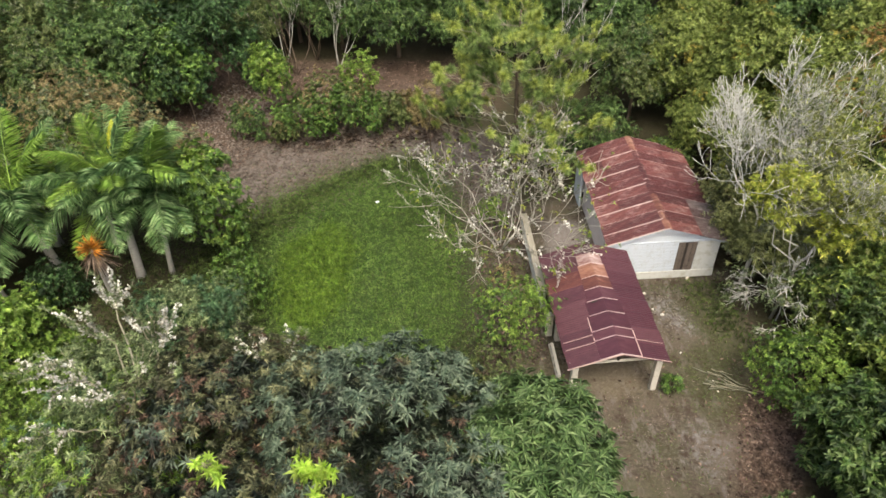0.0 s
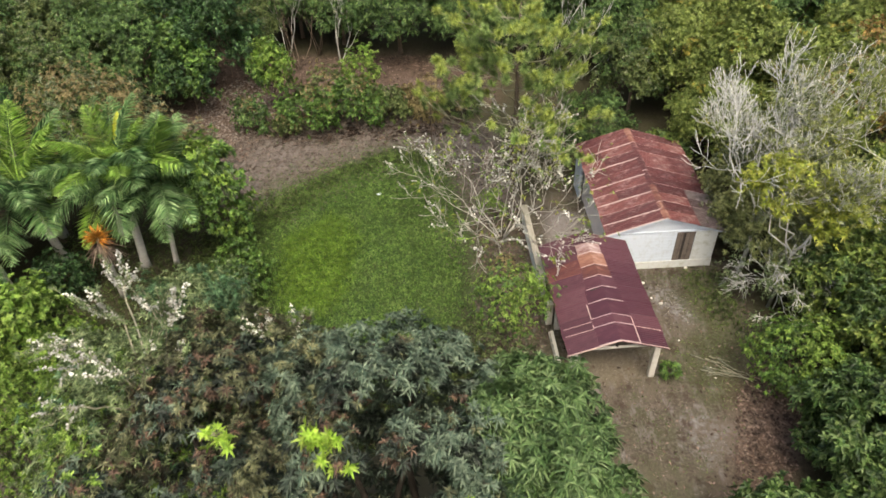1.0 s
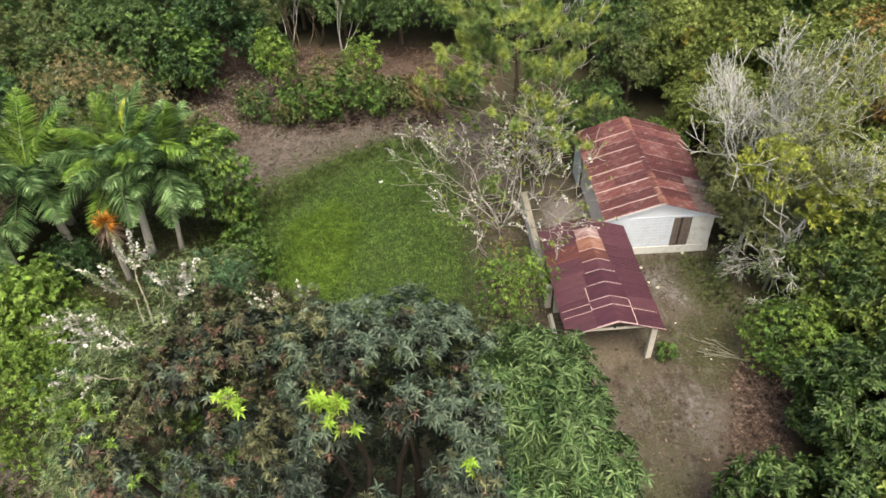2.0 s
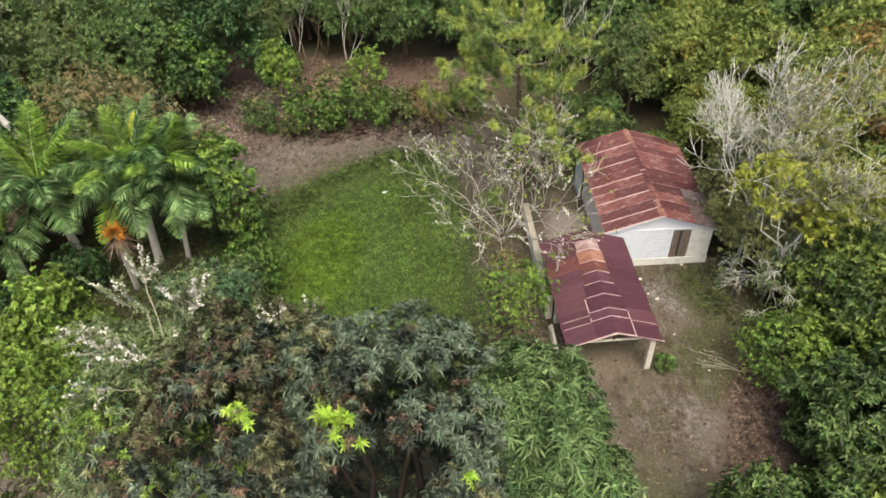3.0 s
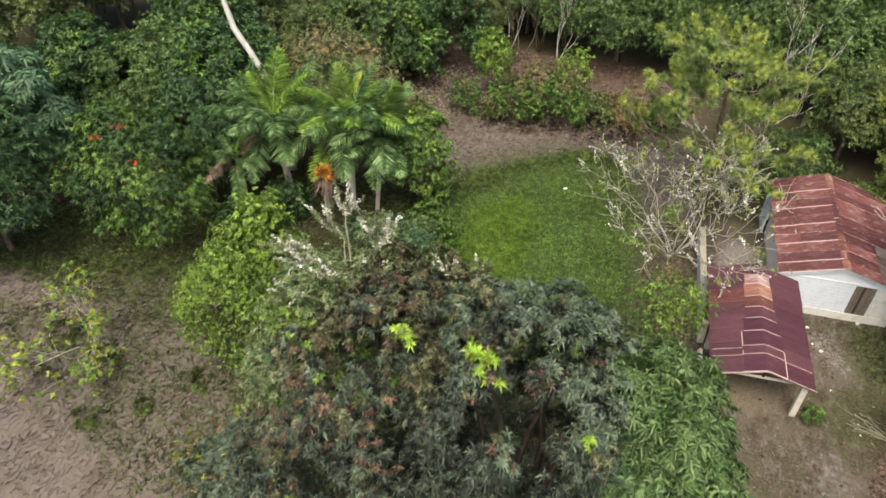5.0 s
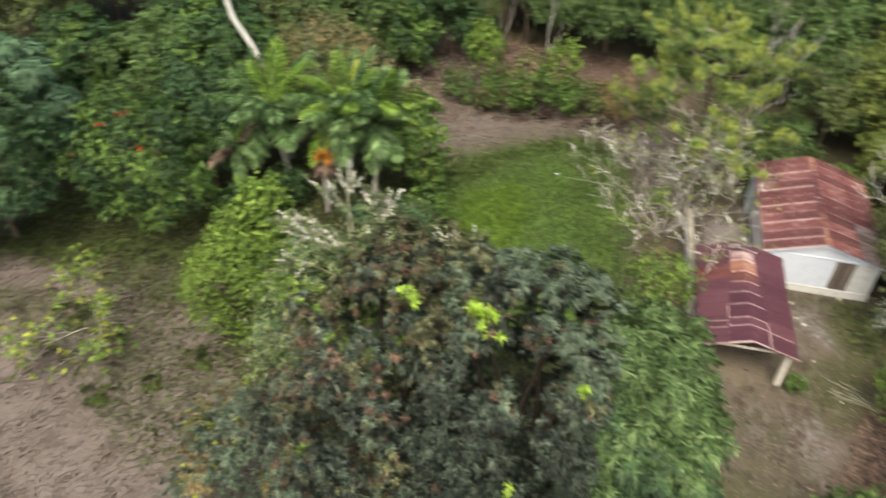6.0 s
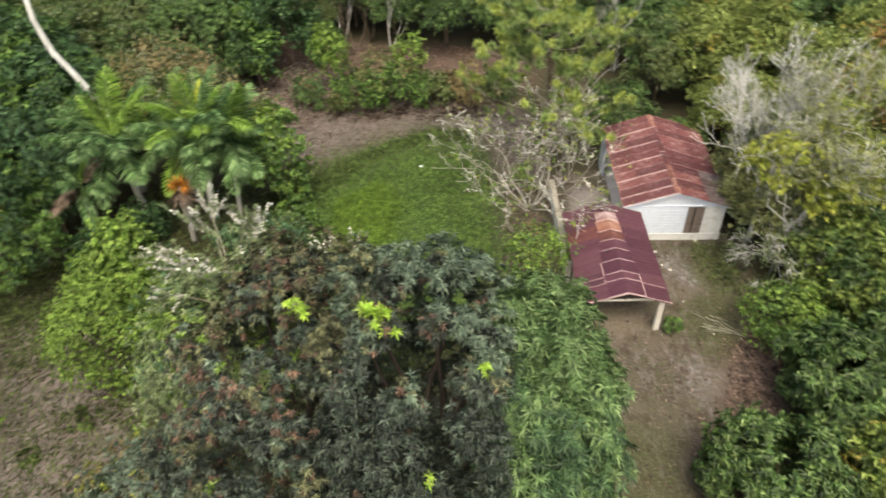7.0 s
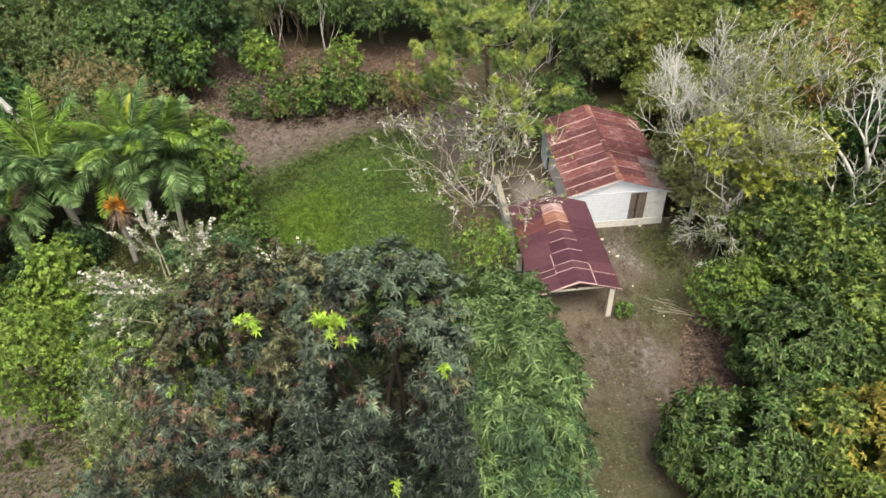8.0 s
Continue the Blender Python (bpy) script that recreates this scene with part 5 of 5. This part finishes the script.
part("trunk", tube_mesh("trunk", [[(Vector((0.3, 0.2, -0.1)), 0.3), (Vector((0.3, 0, 4)), 0.26), (Vector((-0.2, -0.3, 7.4)), 0.22), (Vector((-0.8, -0.4, 9.0)), 0.2), (Vector((-1.7, -0.4, 10.6)), 0.19), (Vector((-2.1, -0.3, 12.5)), 0.16), (Vector((-2.2, 0.2, 15.5)), 0.12)]], M["grey_bark"], 8), ob)


# pine
def pine_tree(x, y, height, seed, label):
    r = np.random.default_rng(seed)
    ob = root("pine_tree", x, y, 0, 0, label, "tree")
    part("trunk", tube_mesh("trunk", [[(Vector((0, 0, -0.1)), 0.2), (Vector((0.1, 0, height * 0.4)), 0.16), (Vector((0.0, 0.2, height * 0.8)), 0.07), (Vector((0.1, 0.2, height)), 0.04)]], M["bark"], 8), ob, "straight brown trunk")
    for i in range(40):
        f = 0.24 + 0.72 * (i / 40) ** 0.9
        a = i * 2.39996 + r.uniform(-0.5, 0.5)
        reach = (6.3 * math.sqrt(1 - f) + 0.9) * r.uniform(0.65, 1.1)
        s = Vector((0, 0.1, height * f))
        e = s + Vector((math.cos(a) * reach, math.sin(a) * reach, reach * r.uniform(0.25, 0.65)))
        p = limb_path(r, s, e, 0.028, 0.012, 6, 0.035, -0.07)
        paths, tufts = [p], [(e, e - s)]
        for j in range(r.integers(4, 7)):
            q = p[2 + j % 4][0]
            b = a + r.uniform(-1.2, 1.2)
            d = Vector((math.cos(b), math.sin(b), r.uniform(0.4, 1.1))) * reach * r.uniform(0.16, 0.34)
            paths.append(limb_path(r, q, q + d, 0.018, 0.010, 3, 0.04))
            tufts.append((q + d, d))
        branch = part("branch", tube_mesh("branch", paths, M["stem_bark"], 4), ob)
        T = np.array([t[0] for t in tufts])
        A = unit(np.array([t[1] for t in tufts]) + np.array([[0, 0, 0.6]]))
        outer = np.arange(len(T)) % 3 != 2
        I = T - A * 0.9 + r.normal(0, 0.25, T.shape)
        for nm, lab, P, U, mt in (("needle_tuft", "yellow-green long needles", T[outer], A[outer], "needle"), ("inner_needles", "mid green needles", np.concatenate([T[~outer], I[outer]]), np.concatenate([A[~outer], A[outer]]), "needle_green")):
            for j in range(len(P)):
                part(nm, leaf_mesh(nm, *rosettes(r, P[j:j + 1], U[j:j + 1], 170, 0.36, 0.03, 0, 155), M[mt], 0.04, 0.0), branch, lab)
    return ob


pine_tree(4.4, 35.2, 12.2, 81, "open pine with yellow-green needle tufts")


# shrubs near the clearing
def shrub(x, y, rx, ry, top, mat, n, seed, label, leaf=(0.16, 0.075), k=6, broad=False, extra=(), name="shrub", count=14, up=0.4, group="", z0=0.05):
    r = np.random.default_rng(seed)
    blobs = heap(r, rx, ry, z0, top, count, 0.26, 0.44)
    return leafy_tree(name, x, y, 0, label, "shrub", r, blobs, leaf, mat, n, k, (top * 0.3, 0.05, 7), broad=broad, extra=extra, up=up, group=group, droop=0.25, bunch=3 if n > 250 else 1, loose=0.26)


shrub(-20.9, 26.4, 1.3, 1.1, 2.8, "deep_green", 420, 153, "dark green bush at the palm trunks", (0.2, 0.08), 7, True)
shrub(-22.0, 23.0, 1.7, 1.4, 3.4, "deep_green", 700, 146, "dark green bush in front of the palms", (0.2, 0.08), 7, True)
shrub(-12.6, 29.7, 1.5, 1.3, 7.6, "shrub", 1000, 91, "tall green shrub beside the palms", (0.24, 0.11), 7, True, count=20, extra=(("light_leaves", "lighter yellow-green leaves", "vine", 0.45, 0.24, 0.11),))
shrub(-11.0, 26.8, 1.2, 1.3, 3.0, "shrub", 500, 92, "dark green shrub at the lawn edge", (0.2, 0.08))
shrub(-12.2, 22.8, 2.4, 1.7, 4.4, "blue_green", 1500, 93, "soft blue-green shrub with divided leaves", (0.24, 0.06), 8, extra=(("light_leaves", "light green leaves", "feather_leaf", 0.5, 0.22, 0.05),))
shrub(-18.7, 19.7, 1.9, 1.8, 6.8, "vine", 1400, 94, "light green leafy bush", (0.22, 0.11), 7, True)
shrub(-17.6, 14.9, 2.0, 1.9, 7.3, "vine", 3200, 95, "bright yellow-green bush smothered in vines", (0.13, 0.065), 7)
shrub(-13.4, 12.6, 1.3, 1.4, 4.6, "grey_leaf", 600, 96, "olive green thicket beside the dry field", (0.2, 0.06), 7)
shrub(-9.9, 11.2, 2.7, 3.0, 11.6, "feather_leaf", 3000, 132, "soft grey-green tree crown among the blossom", (0.20, 0.04), 8, name="feathery_tree", count=30, extra=(("green_leaves", "light green leaves", "vine", 0.3, 0.18, 0.05), ("blue_leaves", "blue-green leaves", "blue_green", 0.12, 0.2, 0.05)))
shrub(-14.5, 18.5, 2.4, 2.0, 5.0, "feather_leaf", 1300, 97, "grey-green thicket under the flowering tree", (0.22, 0.05), 7)
shrub(-11.9, 6.6, 2.6, 3.0, 6.2, "mango_paler", 2400, 98, "low green bush beside the dry field", (0.22, 0.055), 9, extra=(("dry_leaves", "tan dry leaves", "dry_leaf", 0.2, 0.2, 0.05), ("yellow_leaves", "yellow-green leaves", "yellow_green", 0.08, 0.2, 0.06)))
for x, y, w, h, sd in ((-27.6, 13.2, 0.9, 0.9, 141), (-22.8, 9.0, 0.5, 0.7, 142), (-24.6, 12.6, 0.6, 0.9, 143), (-19.0, 12.6, 0.6, 0.8, 144), (-20.6, 10.4, 0.4, 0.5, 145)):
    shrub(x, y, w * 1.7, w * 1.3, h * 0.6, "weed", int(200 * w), sd, "low straggling green weeds in the dry field", (0.17, 0.06), 6, count=8, group="weeds in the field")
shrub(3.4, 22.2, 1.7, 1.5, 4.9, "vine", 850, 99, "loose light green sapling beside the wall", (0.16, 0.055), 6, z0=1.0, count=18, extra=(("green_leaves", "deeper green leaves", "shrub", 0.35, 0.17, 0.06),))
shrub(1.9, 20.6, 1.5, 1.4, 2.2, "olive", 330, 100, "low scrub at the lawn edge", (0.18, 0.05), 5)
shrub(4.2, 18.6, 1.3, 1.2, 1.7, "shrub", 300, 101, "low green scrub below the wall", (0.18, 0.07), 5)
shrub(10.75, 19.75, 0.42, 0.4, 0.95, "shrub", 70, 102, "small green weed by the post", (0.22, 0.06), 6, count=8)
shrub(2.9, 31.8, 0.8, 0.8, 2.6, "vine", 160, 103, "pale green climbing growth", (0.16, 0.07), 5)
shrub(3.3, 26.6, 0.7, 0.9, 1.6, "dry_leaf", 110, 104, "dry brown scrub by the wall", (0.14, 0.04), 5)
shrub(16.1, 19.2, 1.9, 1.7, 3.6, "shrub", 1500, 105, "rounded bright green bush beside the yard", (0.15, 0.065), 7, extra=(("light_leaves", "lighter yellow-green leaves", "vine", 0.5, 0.15, 0.065),))
shrub(11.9, 12.1, 0.7, 0.6, 0.8, "citrus", 90, 106, "small green weed in the yard", (0.2, 0.09), 5, count=8)
for i, (x, y, w, h, mt) in enumerate([(-13.9, 43.0, 0.9, 2.2, "forest"), (-11.2, 42.4, 0.7, 1.4, "olive"), (-9.6, 43.0, 1.6, 2.6, "shrub"), (-8.0, 44.2, 1.5, 3.4, "olive"), (-6.3, 43.4, 1.6, 3.0, "shrub"), (-5.9, 45.4, 1.0, 4.4, "vine"), (-4.0, 44.0, 1.1, 2.0, "olive"), (-2.2, 44.8, 0.9, 1.7, "dry_leaf"), (-0.9, 44.0, 0.8, 1.6, "dry_leaf"), (1.4, 45.2, 1.0, 2.0, "olive")]):
    shrub(x, y, w * 1.2, w * 1.0, h * 1.2, mt, int(460 * w), 110 + i, "leafy green shrub in a row beyond the lawn", (0.2, 0.09), 6, True, group="shrubs beyond the lawn",
          extra=(("dry_leaves", "brown leaves", "dry_leaf", 0.15, 0.15, 0.06),))
shrub(-12.6, 46.0, 1.2, 1.1, 5.4, "vine", 620, 121, "slender young tree with yellow-green leaves", (0.26, 0.11), 6, True, name="young_tree", z0=1.2, extra=(("dark_leaves", "deeper green leaves", "shrub", 0.45, 0.24, 0.1),))
shrub(-0.8, 40.4, 0.9, 0.9, 5.8, "dry_leaf", 130, 122, "thin half-bare tree with rusty leaves", (0.16, 0.07), 5, name="young_tree", z0=1.5)
shrub(-18.6, 45.6, 1.7, 1.5, 7.6, "shrub", 1300, 123, "vine-hung tree with large green leaves", (0.25, 0.12), 6, True, name="vine_tree", extra=(("dark_leaves", "deep green leaves", "deep_green", 0.5, 0.25, 0.12),))
shrub(-20.8, 49.0, 2.2, 2.0, 9.5, "deep_green", 1400, 124, "tall dark green tree at the wood edge", (0.26, 0.11), 6, True, name="vine_tree")
shrub(-16.6, 49.5, 2.2, 2.0, 9.5, "deep_green", 1300, 125, "tall leafy tree at the wood edge", (0.27, 0.12), 6, True, name="vine_tree")
shrub(-20.2, 33.8, 4.3, 2.6, 10.6, "dry_leaf", 3400, 126, "tan and grey-green withered thicket", (0.17, 0.05), 7, extra=(("grey_leaves", "grey-green leaves", "grey_leaf", 0.3, 0.17, 0.05), ("olive_leaves", "olive leaves", "olive", 0.14, 0.18, 0.06)), count=22)
shrub(-15.8, 33.6, 1.9, 1.8, 7.8, "grey_leaf", 900, 127, "grey twiggy thicket by the path", (0.18, 0.05), 7, extra=(("dry_leaves", "tan leaves", "dry_leaf", 0.35, 0.18, 0.05),))
shrub(17.4, 26.3, 2.1, 1.8, 5.8, "olive_pale", 1700, 154, "drooping olive foliage at the foot of the grey tree", (0.24, 0.05), 8, extra=(("grey_leaves", "grey-green leaves", "grey_leaf", 0.35, 0.2, 0.045),), count=24, z0=1.4)
shrub(18.8, 24.6, 1.9, 1.6, 4.8, "olive_pale", 1200, 152, "pale olive bush under the grey tree", (0.2, 0.06), 7, extra=(("grey_leaves", "grey-green leaves", "grey_leaf", 0.35, 0.18, 0.055),), count=18)
shrub(17.0, 30.4, 2.3, 2.4, 5.6, "olive_pale", 1500, 130, "olive and grey-green bush beside the house", (0.22, 0.07), 7, extra=(("yellow_leaves", "yellow-green leaves", "yellow_green", 0.12, 0.22, 0.09),), count=20)
shrub(16.3, 29.2, 1.2, 2.4, 7.0, "olive_pale", 1700, 134, "soft grey-green bush beside the house corner", (0.18, 0.05), 7, extra=(("grey_leaves", "grey-green leaves", "grey_leaf", 0.5, 0.18, 0.05),), count=18)
shrub(19.5, 28.6, 2.6, 2.4, 6.5, "olive_pale", 1500, 131, "olive green bush under the grey tree", (0.22, 0.08), 7, True, extra=(("grey_leaves", "grey-green leaves", "grey_leaf", 0.3, 0.2, 0.07),), count=20)
shrub(9.6, 38.6, 2.9, 1.9, 4.4, "forest", 1500, 128, "dark green shrub behind the house", (0.2, 0.06), 8)
bush = shrub(-27.8, 22.0, 3.7, 2.8, 8.8, "shrub", 3400, 129, "broad green bush with a few red flowers", (0.26, 0.07), 8, count=34, extra=(("dark_leaves", "deep green leaves", "deep_green", 0.45, 0.25, 0.065), ("light_leaves", "lighter green leaves", "vine", 0.04, 0.24, 0.065)))
sprays(np.random.default_rng(58), bush, [(-0.3, -1.6, 8.5), (1.9, -1.7, 7.4), (0.9, -0.7, 9.0), (-3.2, -1.9, 5.9), (0.5, -0.9, 8.9)], 0.16, 6, (0.15, 0.08), "red_flower", "red_flowers", "red flowers", 4)


shrub(25.8, 36.0, 2.9, 2.6, 10.8, "gold_leaf", 1800, 133, "rusty and olive tree at the wood edge", (0.24, 0.09), 6, name="rusty_tree", count=24, extra=(("rusty_leaves", "rusty orange leaves", "rusty", 0.3, 0.22, 0.08), ("dry_leaves", "tan leaves", "dry_leaf", 0.25, 0.22, 0.08)))


r = np.random.default_rng(151)
leafy_tree("fan_leaved_tree", -36.9, 23.2, 0, "tall tree with large blue-green fan leaves", "tree", r, heap(r, 2.6, 2.4, 2.0, 11.2, 26, 0.2, 0.34), (0.62, 0.17), "fan_leaf", 330, 12, (5.0, 0.16, 7), up=0.9, opening=(74, 100), droop=0.22, keep=0.95, outer=0.95)


# woods all round
def wood_tree(kind, x, y, seed, rx, z0, z1, mat, n, leaf, label, extra=(), k=6, broad=False, bark="bark"):
    r = np.random.default_rng(seed)
    blobs = heap(r, rx, rx * 0.95, z0, z1, 34, 0.2, 0.35)
    return leafy_tree(kind, x, y, 0, label, "tree", r, blobs, leaf, mat, n, k, (z0 + (z1 - z0) * 0.2, 0.2, 9), bark=bark, broad=broad, extra=extra, group="trees of the wood", bunch=3, loose=0.25, inner=700)


protos = {
    "dark": wood_tree("wood_tree", -3.6, 55.0, 201, 4.2, 1.2, 9.0, "forest", 2600, (0.32, 0.09), "dense dark green tree of the wood", k=7),
    "olive": wood_tree("wood_tree", -27.0, 47.0, 202, 3.4, 1.0, 9.0, "olive", 2700, (0.25, 0.085), "olive green tree of the wood", (("green_leaves", "deeper green leaves", "forest", 0.3, 0.25, 0.085), ("grey_leaves", "greyish leaves", "grey_leaf", 0.14, 0.22, 0.075))),
    "gold": wood_tree("wood_tree", 20.5, 40.5, 203, 3.4, 0.8, 9.0, "gold_leaf", 2900, (0.25, 0.09), "yellow-green tree of the wood", (("dry_tip", "rusty orange leaf tips", "orange", 0.06, 0.2, 0.08),), broad=True),
    "deep": wood_tree("wood_tree", -27.5, 31.5, 204, 3.2, 0.8, 10.0, "deep_green", 2300, (0.34, 0.12), "deep green tree with broad leaves", (("light_leaves", "lighter green leaves", "shrub", 0.3, 0.32, 0.11),), broad=True),
    "feather": wood_tree("wood_tree", -36.2, 18.2, 205, 4.1, 0.4, 12.0, "deep_green", 2500, (0.36, 0.08), "green tree with feathery leaves", (("blue_leaves", "blue-green leaves", "blue_green", 0.45, 0.36, 0.09),), 8),
    "low": wood_tree("coffee_shrub", 20.8, 19.4, 206, 2.7, 0.2, 5.6, "coffee", 1800, (0.28, 0.115), "yellow-green coffee shrub in a thicket", (("dark_leaves", "deep green leaves", "citrus", 0.35, 0.28, 0.115),), broad=True),
}
WOOD_BACK = [
    ("dark", -8.6, 57.0, 0.85), ("dark", -12.5, 58.5, 0.9), ("dark", 2.4, 53.6, 0.7), ("olive", -15.6, 55.0, 0.75), ("dark", 1.6, 58.0, 1.05), ("dark", -9.5, 62.0, 1.0),
    ("dark", 12.5, 52.0, 0.95), ("dark", -19.0, 58.0, 1.05), ("dark", 17.0, 58.0, 1.1), ("dark", 6.5, 53.5, 0.85), ("dark", -14.0, 63.0, 1.1), ("olive", 9.0, 56.5, 1.1),
    ("olive", 13.6, 44.0, 0.8),
]
WOOD_LEFT = [
    ("dark", -27.5, 55.0, 1.1), ("dark", -34.0, 33.0, 1.0), ("dark", -22.8, 45.5, 0.85), ("olive", -31.0, 42.0, 1.0), ("olive", -26.0, 41.5, 0.8),
    ("olive", -34.5, 49.0, 1.1), ("olive", -38.5, 57.0, 1.2), ("deep", -26.4, 31.8, 0.9), ("deep", -31.5, 37.0, 1.0), ("deep", -39.5, 31.5, 1.0), ("deep", -42.0, 27.5, 0.9),
    ("deep", -26.5, 36.0, 0.75), ("deep", -36.5, 42.0, 1.0), ("feather", -40.0, 14.2, 1.0), ("feather", -26.8, 27.0, 0.66),
]
WOOD_RIGHT = [
    ("dark", 25.5, 47.5, 1.0), ("gold", 16.6, 44.5, 0.95), ("gold", 24.0, 38.0, 1.0), ("gold", 21.5, 34.0, 0.75), ("gold", 29.0, 42.5, 1.15), ("gold", 17.3, 37.5, 0.7),
    ("gold", 20.5, 50.0, 1.1), ("gold", 33.0, 52.0, 1.2), ("gold", 31.5, 36.5, 1.0), ("deep", 28.0, 27.5, 0.8), ("feather", 36.5, 45.0, 1.0),
]
THICKET = [
    ("low", 20.0, 22.8, 0.9), ("low", 26.5, 19.6, 1.0), ("low", 21.3, 15.8, 1.0), ("low", 24.5, 17.5, 1.1), ("low", 22.0, 11.5, 1.0), ("low", 27.0, 22.5, 1.2),
    ("low", 21.0, 7.5, 0.9), ("low", 20.6, 26.6, 0.8), ("low", 25.5, 30.0, 1.0), ("low", 14.2, 36.5, 0.5), ("low", 17.5, 5.0, 0.8),
]
r = np.random.default_rng(207)
for kind, x, y, s in WOOD_BACK + WOOD_LEFT + WOOD_RIGHT + THICKET:
    copy_thing(protos[kind], pose(x, y, 0, 0, 0, r.uniform(0, 360)) @ Matrix.Diagonal((s * r.uniform(0.92, 1.1), s * r.uniform(0.92, 1.1), s * r.uniform(0.88, 1.1), 1)))
for i in range(46):
    a = r.uniform(-0.95, 0.95)
    d = r.uniform(66, 92)
    copy_thing(protos[("dark", "olive", "gold", "dark")[i % 4]], pose(math.sin(a) * d, -6 + math.cos(a) * d, 0, 0, 0, r.uniform(0, 360)) @ Matrix.Scale(r.uniform(0.9, 1.3), 4))

# ---- clutter of the yard ----
r = np.random.default_rng(301)
pile = root("branch_pile", 13.6, 20.1, 0.04, 0, "pile of dry cut branches on the ground", "branches")
for i in range(14):
    a = r.uniform(-0.8, 0.1)
    l = r.uniform(0.7, 2.2)
    c = Vector((r.uniform(-0.7, 0.7), r.uniform(-0.6, 0.6), r.uniform(0.02, 0.16)))
    d = Vector((math.cos(a), math.sin(a), r.uniform(-0.05, 0.05))) * l * 0.5
    part("branch", tube_mesh("branch", [limb_path(r, c - d, c + d, r.uniform(0.018, 0.04), 0.012, 4, 0.05)], M["stem_bark" if i % 3 == 0 else "moss_bark"], 5), pile)


def stone(x, y, s, seed, mat, label):
    rr = np.random.default_rng(seed)
    bm = bmesh.new()
    bmesh.ops.create_icosphere(bm, subdivisions=1, radius=s)
    for v in bm.verts:
        v.co *= rr.uniform(0.7, 1.2)
        v.co.z *= 0.5
    me = bpy.data.meshes.new("stone")
    bm.to_mesh(me)
    bm.free()
    me.materials.append(mat)
    ob = new("stone", me)
    ob.location = (x, y, s * 0.25)
    return tagged(ob, label, "stone", "pale stones in the yard")


for i, (x, y, s) in enumerate([(10.9, 26.2, 0.11), (11.5, 24.6, 0.12), (11.1, 25.0, 0.08), (13.5, 27.3, 0.12), (12.9, 20.2, 0.06), (12.95, 19.6, 0.06), (11.8, 22.0, 0.06)]):
    stone(x, y, s, 310 + i, M["concrete"], "pale stone lying on the bare yard")
rag = mesh_data("rag", [(0.16 * math.cos(a) * (1 + 0.3 * math.sin(3 * a)), 0.12 * math.sin(a), 0.06 + 0.03 * math.sin(2 * a)) for a in np.linspace(0, 6.28, 13)[:-1]] + [(0, 0, 0.14)], [(i, (i + 1) % 12, 12) for i in range(12)] + [tuple(reversed(range(12)))], M["white_board"])
tagged(part("rag", rag, m=pose(-4.2, 34.9, -0.02)), "small white rag lying on the lawn", "rag")
